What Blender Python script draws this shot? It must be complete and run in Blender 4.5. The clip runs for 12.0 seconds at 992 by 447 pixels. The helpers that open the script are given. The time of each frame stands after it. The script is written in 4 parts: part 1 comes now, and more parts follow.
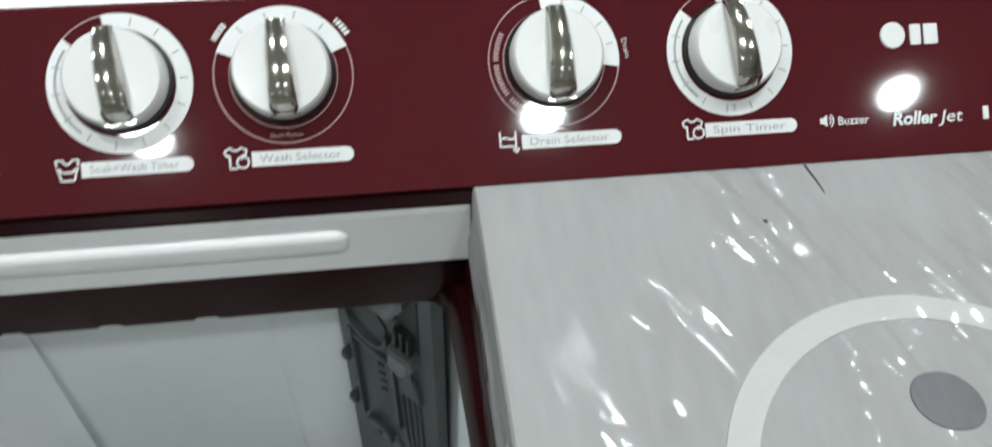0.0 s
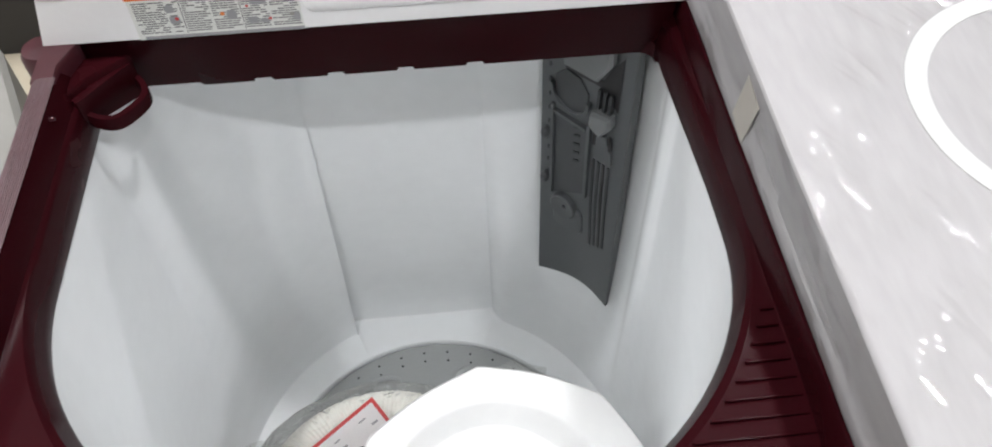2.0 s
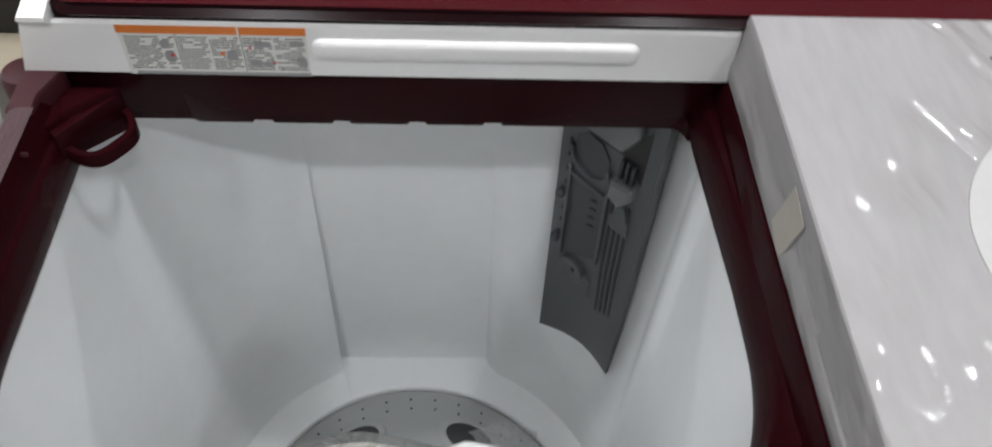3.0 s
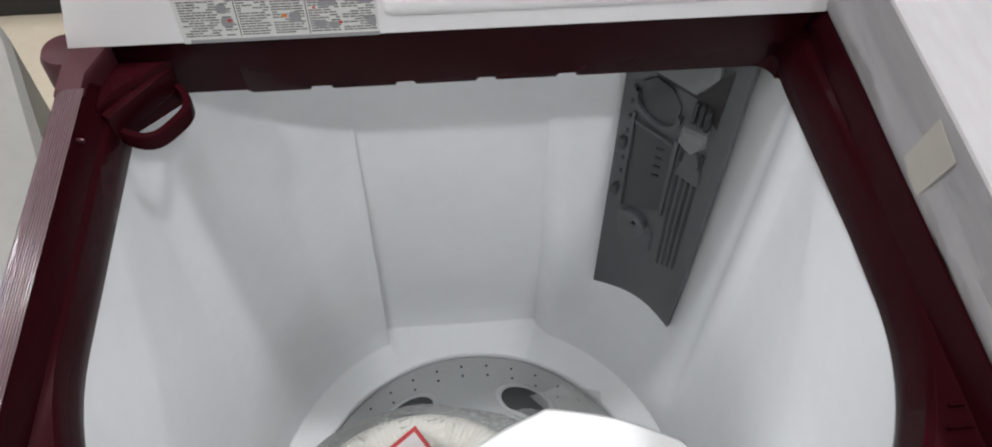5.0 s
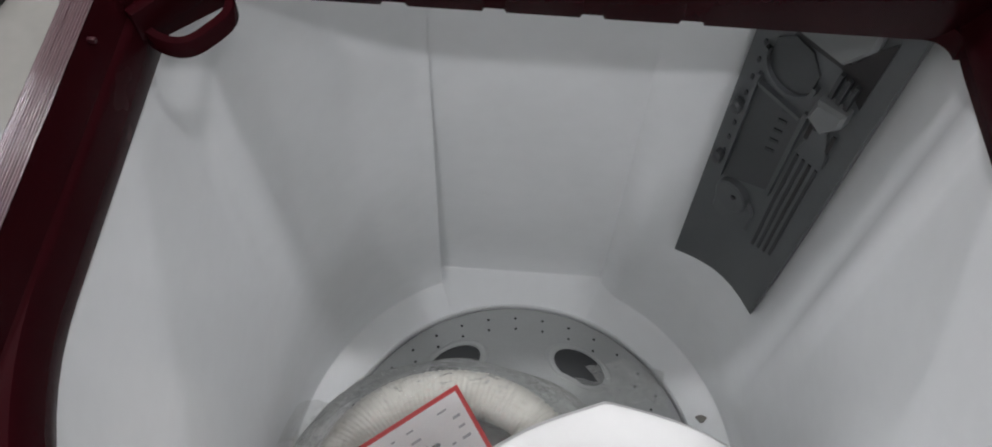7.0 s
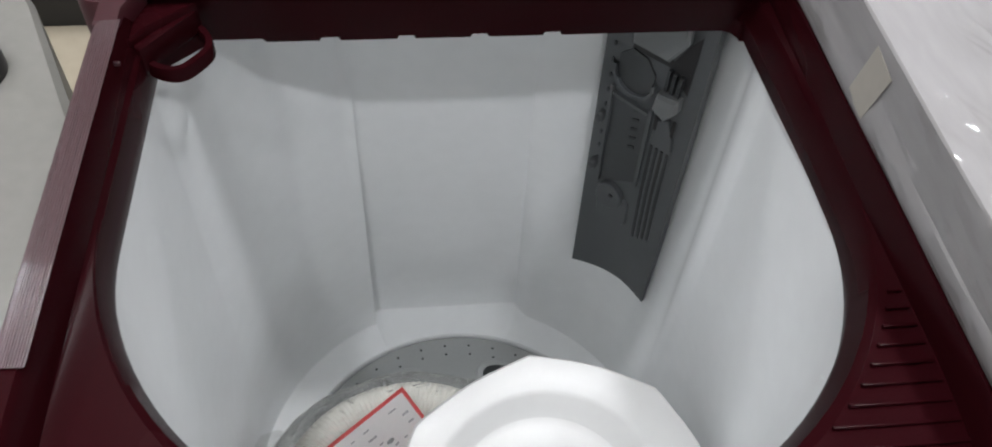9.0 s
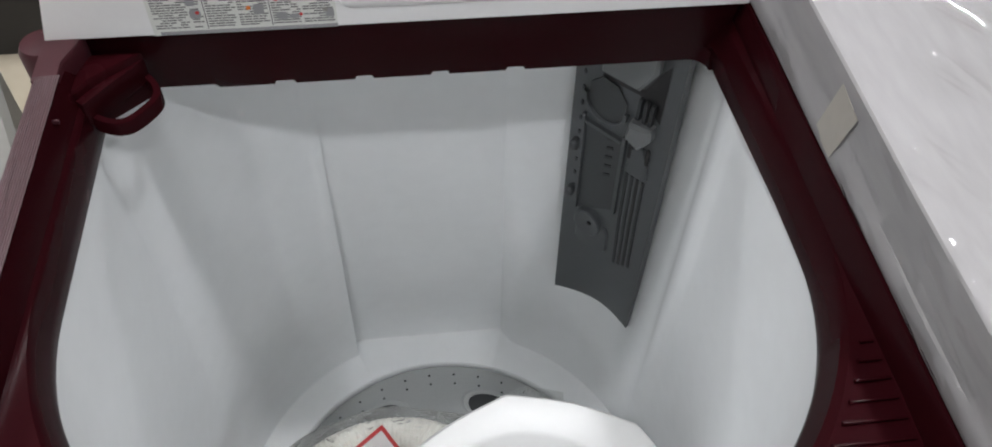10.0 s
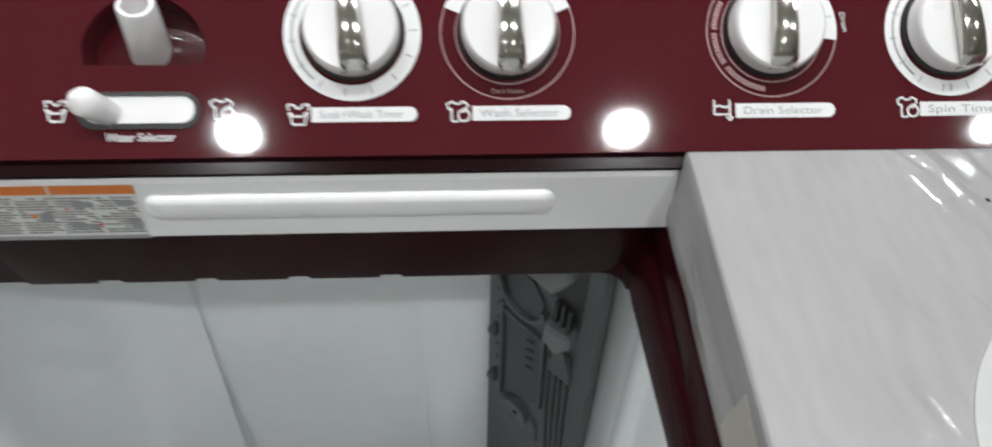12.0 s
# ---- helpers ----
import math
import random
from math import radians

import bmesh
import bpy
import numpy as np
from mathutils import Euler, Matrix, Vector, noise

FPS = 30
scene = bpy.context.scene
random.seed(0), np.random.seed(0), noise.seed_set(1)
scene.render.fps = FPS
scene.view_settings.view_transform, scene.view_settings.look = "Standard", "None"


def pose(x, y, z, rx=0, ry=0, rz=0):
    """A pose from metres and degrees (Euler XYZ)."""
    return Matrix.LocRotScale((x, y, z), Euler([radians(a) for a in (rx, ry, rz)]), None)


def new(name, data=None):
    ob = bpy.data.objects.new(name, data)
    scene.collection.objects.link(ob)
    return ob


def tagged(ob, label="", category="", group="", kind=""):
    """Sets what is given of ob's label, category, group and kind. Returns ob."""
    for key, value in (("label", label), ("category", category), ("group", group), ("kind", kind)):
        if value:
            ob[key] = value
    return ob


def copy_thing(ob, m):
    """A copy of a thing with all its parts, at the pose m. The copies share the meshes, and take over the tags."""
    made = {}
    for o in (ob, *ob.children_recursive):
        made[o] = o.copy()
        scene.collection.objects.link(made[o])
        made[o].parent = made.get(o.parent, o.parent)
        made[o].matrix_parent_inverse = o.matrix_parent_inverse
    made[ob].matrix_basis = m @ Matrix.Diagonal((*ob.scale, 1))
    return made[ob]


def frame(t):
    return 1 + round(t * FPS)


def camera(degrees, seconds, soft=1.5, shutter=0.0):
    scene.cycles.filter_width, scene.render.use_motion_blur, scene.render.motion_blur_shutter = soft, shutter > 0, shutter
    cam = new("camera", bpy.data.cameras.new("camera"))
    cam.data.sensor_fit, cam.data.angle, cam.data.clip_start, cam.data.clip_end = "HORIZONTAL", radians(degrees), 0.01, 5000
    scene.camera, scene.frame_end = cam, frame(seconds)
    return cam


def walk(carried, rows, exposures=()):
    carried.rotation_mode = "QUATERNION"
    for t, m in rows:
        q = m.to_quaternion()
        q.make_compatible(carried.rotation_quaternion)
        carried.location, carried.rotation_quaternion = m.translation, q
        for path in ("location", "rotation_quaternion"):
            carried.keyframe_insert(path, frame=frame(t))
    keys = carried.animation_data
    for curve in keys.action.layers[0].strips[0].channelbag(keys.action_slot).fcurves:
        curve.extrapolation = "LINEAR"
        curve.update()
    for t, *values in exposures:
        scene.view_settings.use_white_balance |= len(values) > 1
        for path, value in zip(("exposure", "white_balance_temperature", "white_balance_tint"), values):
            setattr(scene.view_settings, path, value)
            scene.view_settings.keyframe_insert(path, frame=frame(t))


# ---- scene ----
cam = camera(58.59, 12.0, soft=1.75, shutter=0.3)
# t, x, y, z, tilt, lean, turn
ROWS = [
    (0, -0.0393, -0.2850, 1.2496, 41.81, -2.27, -7.76),
    (0.5, -0.0354, -0.3384, 1.2605, 38.95, -1.85, -3.33),
    (1, -0.0562, -0.3700, 1.2769, 38.85, -1.28, -2.98),
    (1.5, -0.1237, -0.4167, 1.2875, 38.70, 0.06, -4.33),
    (2, -0.1731, -0.4823, 1.2788, 38.69, 0.69, -5.63),
    (2.5, -0.1927, -0.4784, 1.2733, 38.88, -0.29, -5.05),
    (3, -0.1719, -0.4141, 1.2692, 39.06, -2.55, -1.41),
    (3.2, -0.1556, -0.3828, 1.2668, 38.53, -2.72, 1.33),
    (4.8, -0.2218, -0.4043, 1.2556, 37.37, -1.29, -4.73),
    (5, -0.2311, -0.3848, 1.2401, 36.26, -0.76, -5.02),
    (5.5, -0.2371, -0.3540, 1.2340, 35.95, -1.17, -5.77),
    (6, -0.2615, -0.3384, 1.1929, 31.16, -1.54, 1.79),
    (6.2, -0.2705, -0.3304, 1.1779, 30.80, -1.72, 3.48),
    (6.5, -0.2579, -0.3101, 1.1844, 30.31, -1.54, 3.81),
    (7, -0.2330, -0.3086, 1.1806, 30.58, -1.36, 3.75),
    (7.2, -0.2315, -0.3118, 1.2199, 31.37, -3.20, 0.22),
    (8.8, -0.2599, -0.4806, 1.2437, 39.29, -2.54, -5.17),
    (9, -0.2493, -0.4724, 1.2373, 39.34, -2.54, -5.42),
    (9.5, -0.2410, -0.4574, 1.2398, 39.51, -2.15, -5.68),
    (10, -0.2206, -0.4417, 1.2408, 39.50, -1.30, -6.60),
    (10.5, -0.2364, -0.4272, 1.2372, 39.93, -0.46, -7.08),
    (11, -0.2455, -0.4018, 1.2413, 40.64, -0.32, -7.20),
    (11.5, -0.2023, -0.3493, 1.2503, 41.85, -0.59, -5.04),
    (11.7, -0.1668, -0.3238, 1.2588, 42.69, -1.45, -2.96),
    (12, -0.1144, -0.3007, 1.2319, 42.78, -1.85, -3.09),
]
# t, stops, kelvin, tint
EXPOSURES = [(0, -0.38, 6280, 1), (0.5, -0.2, 6250, 2), (1, 0.12, 6380, 7), (1.5, 0.34, 6450, 10), (2, 0.32, 6500, 12), (2.5, 0.12, 6480, 11), (3, -0.17, 6480, 11),
             (5, 0.11, 6480, 13), (5.5, -0.12, 6450, 12), (6, -0.32, 6500, 14), (7, -0.38, 6500, 14), (9, -0.15, 6450, 12), (11, -0.12, 6450, 12), (11.5, -0.09, 6450, 10), (12, -0.24, 6450, 8)]
walk(cam, [(t, pose(x, y, z, rx, ry, rz)) for t, x, y, z, rx, ry, rz in ROWS], EXPOSURES)

# ---- light: a shop room with recessed round ceiling lamps ----
LAMP, WATTS = 14.0, 7.2
world = bpy.data.worlds.new("world")
world.use_nodes = True
world.node_tree.nodes["Background"].inputs[0].default_value = (0.6, 0.65, 0.7, 1)
world.node_tree.nodes["Background"].inputs[1].default_value = 0.02
scene.world = world


# ---- materials ----
def material(name, color, rough=0.5, metal=0.0, vary=0.08, grain=120.0, blotch=9.0, bump=0.0, bump_scale=250.0,
             coat=0.0, stretch=(1, 1, 1), coat_rough=0.03, specular=0.5, glow=0.0):
    m = bpy.data.materials.new(name)
    m.use_nodes = True
    nt = m.node_tree
    b = nt.nodes["Principled BSDF"]
    coord = nt.nodes.new("ShaderNodeTexCoord")
    mapping = nt.nodes.new("ShaderNodeMapping")
    mapping.inputs["Scale"].default_value = stretch
    nt.links.new(coord.outputs["Object"], mapping.inputs[0])
    fine, wide = nt.nodes.new("ShaderNodeTexNoise"), nt.nodes.new("ShaderNodeTexNoise")
    fine.inputs["Scale"].default_value, wide.inputs["Scale"].default_value = grain, blotch
    fine.inputs["Detail"].default_value = wide.inputs["Detail"].default_value = 4
    add = nt.nodes.new("ShaderNodeMath")
    add.operation = "ADD"
    for i, n in enumerate((fine, wide)):
        nt.links.new(mapping.outputs[0], n.inputs["Vector"])
        nt.links.new(n.outputs[0], add.inputs[i])
    span = nt.nodes.new("ShaderNodeMapRange")
    span.inputs[1].default_value, span.inputs[2].default_value = 0.6, 1.4
    span.inputs[3].default_value, span.inputs[4].default_value = 1 - vary, 1 + vary
    nt.links.new(add.outputs[0], span.inputs[0])
    mul = nt.nodes.new("ShaderNodeVectorMath")
    mul.operation = "SCALE"
    mul.inputs[0].default_value = color
    nt.links.new(span.outputs[0], mul.inputs["Scale"])
    nt.links.new(mul.outputs[0], b.inputs["Base Color"])
    rr = nt.nodes.new("ShaderNodeMapRange")
    rr.inputs[3].default_value, rr.inputs[4].default_value = rough * 0.8, min(1.0, rough * 1.2)
    nt.links.new(wide.outputs[0], rr.inputs[0])
    nt.links.new(rr.outputs[0], b.inputs["Roughness"])
    b.inputs["Metallic"].default_value = metal
    b.inputs["Specular IOR Level"].default_value = specular
    b.inputs["Coat Weight"].default_value, b.inputs["Coat Roughness"].default_value = coat, coat_rough
    if bump:
        n = nt.nodes.new("ShaderNodeTexNoise")
        n.inputs["Scale"].default_value, n.inputs["Detail"].default_value = bump_scale, 5
        nt.links.new(mapping.outputs[0], n.inputs["Vector"])
        bp = nt.nodes.new("ShaderNodeBump")
        bp.inputs["Strength"].default_value, bp.inputs["Distance"].default_value = bump, 0.002
        nt.links.new(n.outputs[0], bp.inputs["Height"])
        nt.links.new(bp.outputs[0], b.inputs["Normal"])
    if glow:
        b.inputs["Emission Color"].default_value = (0.985, 1.0, 1.015, 1)
        b.inputs["Emission Strength"].default_value = glow
    return m


def wrap_material():
    """Grey-white non-woven sheet under clear, wrinkled plastic."""
    m = material("wrap_sheet", (0.300, 0.292, 0.294), 0.6, vary=0.10, grain=150, blotch=16, stretch=(1, 0.22, 1), coat=0.75, coat_rough=0.05)
    nt = m.node_tree
    b = nt.nodes["Principled BSDF"]
    coord = nt.nodes.new("ShaderNodeTexCoord")
    def math_node(kind, a, b):
        n = nt.nodes.new("ShaderNodeMath")
        n.operation = kind
        for k, v in enumerate((a, b)):
            if isinstance(v, (int, float)):
                n.inputs[k].default_value = v
            else:
                nt.links.new(v, n.inputs[k])
        return n.outputs[0]

    def creases(scale, stretch, lean, twist):
        turn, mp, n = nt.nodes.new("ShaderNodeMapping"), nt.nodes.new("ShaderNodeMapping"), nt.nodes.new("ShaderNodeTexNoise")
        turn.inputs["Rotation"].default_value = (0, 0, lean)
        mp.inputs["Scale"].default_value = (1, stretch, 1)
        nt.links.new(coord.outputs["Object"], turn.inputs[0])
        nt.links.new(turn.outputs[0], mp.inputs[0])
        nt.links.new(mp.outputs[0], n.inputs["Vector"])
        n.inputs["Scale"].default_value, n.inputs["Detail"].default_value, n.inputs["Distortion"].default_value = scale, 0.5, twist
        return n.outputs[0]

    # where the film stands off the sheet and creases: more towards the right and the front
    where, xyz = nt.nodes.new("ShaderNodeTexNoise"), nt.nodes.new("ShaderNodeSeparateXYZ")
    where.inputs["Scale"].default_value, where.inputs["Detail"].default_value = 12, 1
    nt.links.new(coord.outputs["Object"], where.inputs["Vector"])
    nt.links.new(coord.outputs["Object"], xyz.inputs[0])
    bias = math_node("ADD", math_node("MULTIPLY", xyz.outputs[0], 0.55), math_node("MULTIPLY", xyz.outputs[1], -0.40))
    patch = nt.nodes.new("ShaderNodeMapRange")
    patch.inputs[1].default_value, patch.inputs[2].default_value, patch.inputs[3].default_value, patch.inputs[4].default_value = 0.35, 0.52, 0.08, 1.0
    nt.links.new(math_node("ADD", where.outputs[0], bias), patch.inputs[0])
    long = math_node("MULTIPLY", creases(66, 0.085, -0.30, 0.4), 1.0)
    short = math_node("MULTIPLY", creases(120, 0.14, -0.52, 0.3), 0.32)
    height = math_node("ADD", long, short)
    bp = nt.nodes.new("ShaderNodeBump")
    bp.inputs["Distance"].default_value = 0.0105
    nt.links.new(patch.outputs[0], bp.inputs["Strength"])
    nt.links.new(height, bp.inputs["Height"])
    nt.links.new(bp.outputs[0], b.inputs["Coat Normal"])
    cling = nt.nodes.new("ShaderNodeMapRange")
    cling.inputs[1].default_value, cling.inputs[2].default_value, cling.inputs[3].default_value, cling.inputs[4].default_value = 0.25, 0.8, 0.015, 0.85
    nt.links.new(patch.outputs[0], cling.inputs[0])
    nt.links.new(cling.outputs[0], b.inputs["Coat Weight"])
    return m


def clear_plastic(name, gloss=0.09, scale=42.0, tint=(0.965, 0.97, 0.955), bumpy=0.010):
    m = bpy.data.materials.new(name)
    m.use_nodes = True
    nt = m.node_tree
    nt.nodes.remove(nt.nodes["Principled BSDF"])
    out = nt.nodes["Material Output"]
    tr, gl, mix = nt.nodes.new("ShaderNodeBsdfTransparent"), nt.nodes.new("ShaderNodeBsdfGlossy"), nt.nodes.new("ShaderNodeMixShader")
    tr.inputs[0].default_value = (*tint, 1)
    gl.inputs["Roughness"].default_value = 0.04
    n = nt.nodes.new("ShaderNodeTexNoise")
    n.inputs["Scale"].default_value, n.inputs["Detail"].default_value = scale, 0.6
    bp = nt.nodes.new("ShaderNodeBump")
    bp.inputs["Strength"].default_value, bp.inputs["Distance"].default_value = 1.0, bumpy
    nt.links.new(n.outputs[0], bp.inputs["Height"])
    nt.links.new(bp.outputs[0], gl.inputs["Normal"])
    edge, span = nt.nodes.new("ShaderNodeFresnel"), nt.nodes.new("ShaderNodeMapRange")
    edge.inputs[0].default_value = 1.45
    nt.links.new(bp.outputs[0], edge.inputs["Normal"])
    span.inputs[3].default_value, span.inputs[4].default_value = gloss, 1.0
    nt.links.new(edge.outputs[0], span.inputs[0])
    nt.links.new(span.outputs[0], mix.inputs[0])
    nt.links.new(tr.outputs[0], mix.inputs[1])
    nt.links.new(gl.outputs[0], mix.inputs[2])
    haze, both = nt.nodes.new("ShaderNodeBsdfDiffuse"), nt.nodes.new("ShaderNodeMixShader")
    haze.inputs[0].default_value = (0.75, 0.76, 0.74, 1)
    both.inputs[0].default_value = 0.08
    nt.links.new(mix.outputs[0], both.inputs[1])
    nt.links.new(haze.outputs[0], both.inputs[2])
    nt.links.new(both.outputs[0], out.inputs[0])
    return m


PANEL_RED = material("panel_red", (0.068, 0.0072, 0.0118), 0.05, vary=0.10, grain=900, blotch=6, coat=0.35, coat_rough=0.02, specular=0.4)
DECK_RED = material("deck_red", (0.021, 0.0025, 0.0040), 0.26, vary=0.10, grain=500, blotch=8, specular=0.05, bump=0.015, bump_scale=60)
# lighter deck red, the hinge corner's reflective sheen put into the colour
DECK_PINK = material("deck_red_sheen", (0.044, 0.009, 0.013), 0.38, vary=0.1, grain=400, blotch=20)
CONSOLE_WHITE = material("console_white", (0.86, 0.86, 0.865), 0.38, vary=0.02, grain=200, blotch=5)
TUB_WHITE = material("tub_white", (0.84, 0.86, 0.866), 0.24, vary=0.025, grain=60, blotch=5, bump=0.03, bump_scale=9)
CABINET_GREY = material("cabinet_grey", (0.62, 0.62, 0.60), 0.35, vary=0.03)
FILTER_GREY = material("filter_grey", (0.080, 0.087, 0.091), 0.36, specular=0.6, vary=0.06, grain=300, blotch=30)
# darker filter greys: shade of recesses and slots, also clips and latch ridges
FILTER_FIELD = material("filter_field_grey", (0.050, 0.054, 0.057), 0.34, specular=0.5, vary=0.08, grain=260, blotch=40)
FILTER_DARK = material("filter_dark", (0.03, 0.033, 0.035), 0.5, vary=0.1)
FILTER_LIGHT = material("filter_light", (0.17, 0.178, 0.182), 0.35, vary=0.06)
PULSATOR_GREY = material("pulsator_grey", (0.40, 0.415, 0.41), 0.42, vary=0.04, grain=300, blotch=25, bump=0.04)
BLACK = material("black_plastic", (0.012, 0.011, 0.012), 0.35, vary=0.1)
# dark reflection in the panel's rolled edge, put into a colour
EDGE_DARK = material("edge_dark_reflection", (0.012, 0.0035, 0.0045), 0.16, vary=0.1, specular=0.10)
PRINT_WHITE = material("print_white", (0.74, 0.74, 0.74), 0.4, vary=0.02)
PRINT_GREY = material("print_grey", (0.30, 0.30, 0.31), 0.5, vary=0.05)
PRINT_PINK = material("print_pink", (0.42, 0.26, 0.27), 0.4, vary=0.05)
KNOB_WHITE = material("knob_white", (0.74, 0.73, 0.73), 0.28, vary=0.015, coat=0.2)
CHROME = material("chrome", (0.56, 0.55, 0.52), 0.13, metal=1.0, vary=0.02)
STICKER_PAPER = material("sticker_paper", (0.72, 0.73, 0.70), 0.4, vary=0.04, grain=700, blotch=60)
ORANGE = material("sticker_orange", (0.72, 0.20, 0.03), 0.45, vary=0.06)
INK = material("ink_dark", (0.16, 0.16, 0.16), 0.5, vary=0.15)
WRAP = wrap_material()
DISC_GREY = material("print_disc_grey", (0.13, 0.125, 0.135), 0.5, vary=0.12, grain=500, blotch=60, stretch=(1, 0.2, 1), coat=0.5)
FILM = material("film_strip", (0.070, 0.036, 0.041), 0.36, vary=0.3, grain=1100, blotch=500, bump=0.12, bump_scale=900, stretch=(1, 0.03, 1), coat=0.9, coat_rough=0.07)
WRAP_WHITE = material("wrap_print_white", (0.45, 0.45, 0.445), 0.5, vary=0.04, grain=300, blotch=40, coat=0.4)
SIDE_TAPE = material("side_tape_cream", (0.40, 0.375, 0.33), 0.35, vary=0.06)
TAPE = material("tape_beige", (0.265, 0.25, 0.228), 0.4, vary=0.05)
LID_WHITE = material("lid_white_plastic", (0.70, 0.70, 0.69), 0.35, vary=0.02, grain=100, blotch=8)
HOSE = material("hose_beige", (0.74, 0.72, 0.66), 0.4, vary=0.05)
BAG = clear_plastic("clear_bag")
PAPER = material("leaflet_paper", (0.78, 0.77, 0.76), 0.45, vary=0.03, grain=500)
RED = material("leaflet_red", (0.55, 0.04, 0.04), 0.45, vary=0.06)
FLOOR_TILE = material("floor_tile_beige", (0.42, 0.37, 0.285), 0.25, vary=0.07, grain=30, blotch=2)
GROUT = material("grout", (0.25, 0.22, 0.18), 0.8, vary=0.1)
WALL_PAINT = material("wall_paint", (0.52, 0.52, 0.51), 0.7, vary=0.03, grain=80, blotch=1.5)
CEILING_PAINT = material("ceiling_paint", (0.46, 0.46, 0.46), 0.8, vary=0.02, grain=60, blotch=1.2)
LIGHT_DISC = material("light_disc", (0.9, 0.9, 0.9), 0.5, glow=LAMP)
STOOL_BLACK = material("stool_black", (0.010, 0.010, 0.011), 0.5, vary=0.15)
NEIGHBOUR_GREY = material("neighbour_grey", (0.20, 0.195, 0.180), 0.5, vary=0.08, grain=80, blotch=5, specular=0.3)

# ---- mesh helpers; machine coordinates have z = 0 at the console bar's lower edge ----
Z0 = 0.90


def thing(name, label, category, at=(0, 0, 0), group="", kind=""):
    ob = new(name)
    ob.location = at
    ob.empty_display_size = 0.05
    return tagged(ob, label, category, group, kind)


def part(name, bm, mat, parent=None, label="", lift=True, smooth=35.0):
    """Links a bmesh as one mesh object under a thing or a part."""
    me = bpy.data.meshes.new(name)
    if lift:
        bmesh.ops.translate(bm, verts=bm.verts, vec=(0, 0, Z0))
    if parent is not None:
        p, off = parent, Vector((0, 0, 0))
        while p is not None:
            off += p.location
            p = p.parent
        bmesh.ops.translate(bm, verts=bm.verts, vec=-off)
    bmesh.ops.recalc_face_normals(bm, faces=bm.faces)
    bm.to_mesh(me)
    bm.free()
    if smooth:
        me.shade_smooth()
        me.set_sharp_from_angle(angle=radians(smooth))
    me.materials.append(mat)
    ob = new(name, me)
    ob.parent = parent
    if label:
        tagged(ob, label)
    return ob


def box(bm, x0, x1, y0, y1, z0, z1, bevel=0.0, m=None, segments=2):
    vs = bmesh.ops.create_cube(bm, size=1)["verts"]
    mat = Matrix.Translation(((x0 + x1) / 2, (y0 + y1) / 2, (z0 + z1) / 2)) @ Matrix.Diagonal((x1 - x0, y1 - y0, z1 - z0, 1))
    bmesh.ops.transform(bm, matrix=mat, verts=vs)
    if bevel:
        es = list({e for v in vs for e in v.link_edges})
        r = bmesh.ops.bevel(bm, geom=es, offset=bevel, segments=segments, profile=0.6, affect="EDGES", clamp_overlap=True)
        vs = list({v for f in r["faces"] for v in f.verts} | {v for v in vs if v.is_valid})
    if m is not None:
        bmesh.ops.transform(bm, matrix=m, verts=vs)
    return bm


def rings(bm, loops, cap_first=False, cap_last=False, closed=True):
    """Skins a list of loops of equal length."""
    rows = [[bm.verts.new(p) for p in loop] for loop in loops]
    n = len(rows[0])
    for a, b in zip(rows, rows[1:]):
        for i in range(n if closed else n - 1):
            j = (i + 1) % n
            bm.faces.new((a[i], a[j], b[j], b[i]))
    if cap_first:
        bm.faces.new(rows[0][::-1])
    if cap_last:
        bm.faces.new(rows[-1])
    return bm


def prism(bm, outline, h0, h1, frame_of, bevel=0.0):
    """A flat outline of (u, v) given thickness between two heights of a frame function."""
    lo, hi = [frame_of(u, v, h0) for u, v in outline], [frame_of(u, v, h1) for u, v in outline]
    if bevel:
        cu, cv = sum(u for u, v in outline) / len(outline), sum(v for u, v in outline) / len(outline)
        top = []
        for u, v in outline:
            d = math.hypot(u - cu, v - cv) or 1
            top.append(frame_of(u - (u - cu) / d * bevel, v - (v - cv) / d * bevel, h1))
        mid = [frame_of(u, v, h1 - bevel) for u, v in outline]
        return rings(bm, [lo, mid, top], True, True)
    return rings(bm, [lo, hi], True, True)


def arc(cu, cv, r, a0, a1, n):
    return [(cu + r * math.cos(radians(a0 + (a1 - a0) * i / n)), cv + r * math.sin(radians(a0 + (a1 - a0) * i / n))) for i in range(n + 1)]


def pill(u0, u1, v0, v1, r, n=6):
    return (arc(u1 - r, v0 + r, r, -90, 0, n) + arc(u1 - r, v1 - r, r, 0, 90, n) + arc(u0 + r, v1 - r, r, 90, 180, n) + arc(u0 + r, v0 + r, r, 180, 270, n))


def annulus(bm, cu, cv, r0, r1, a0, a1, h0, h1, frame_of, n=48):
    full = abs(a1 - a0) >= 360
    i, o = arc(cu, cv, r0, a0, a1, n), arc(cu, cv, r1, a0, a1, n)
    if full:
        i, o = i[:-1], o[:-1]
    L = [[frame_of(u, v, h) for u, v in ring] for ring, h in ((i, h0), (i, h1), (o, h1), (o, h0))]
    rings(bm, L + [L[0]], closed=full)
    return bm


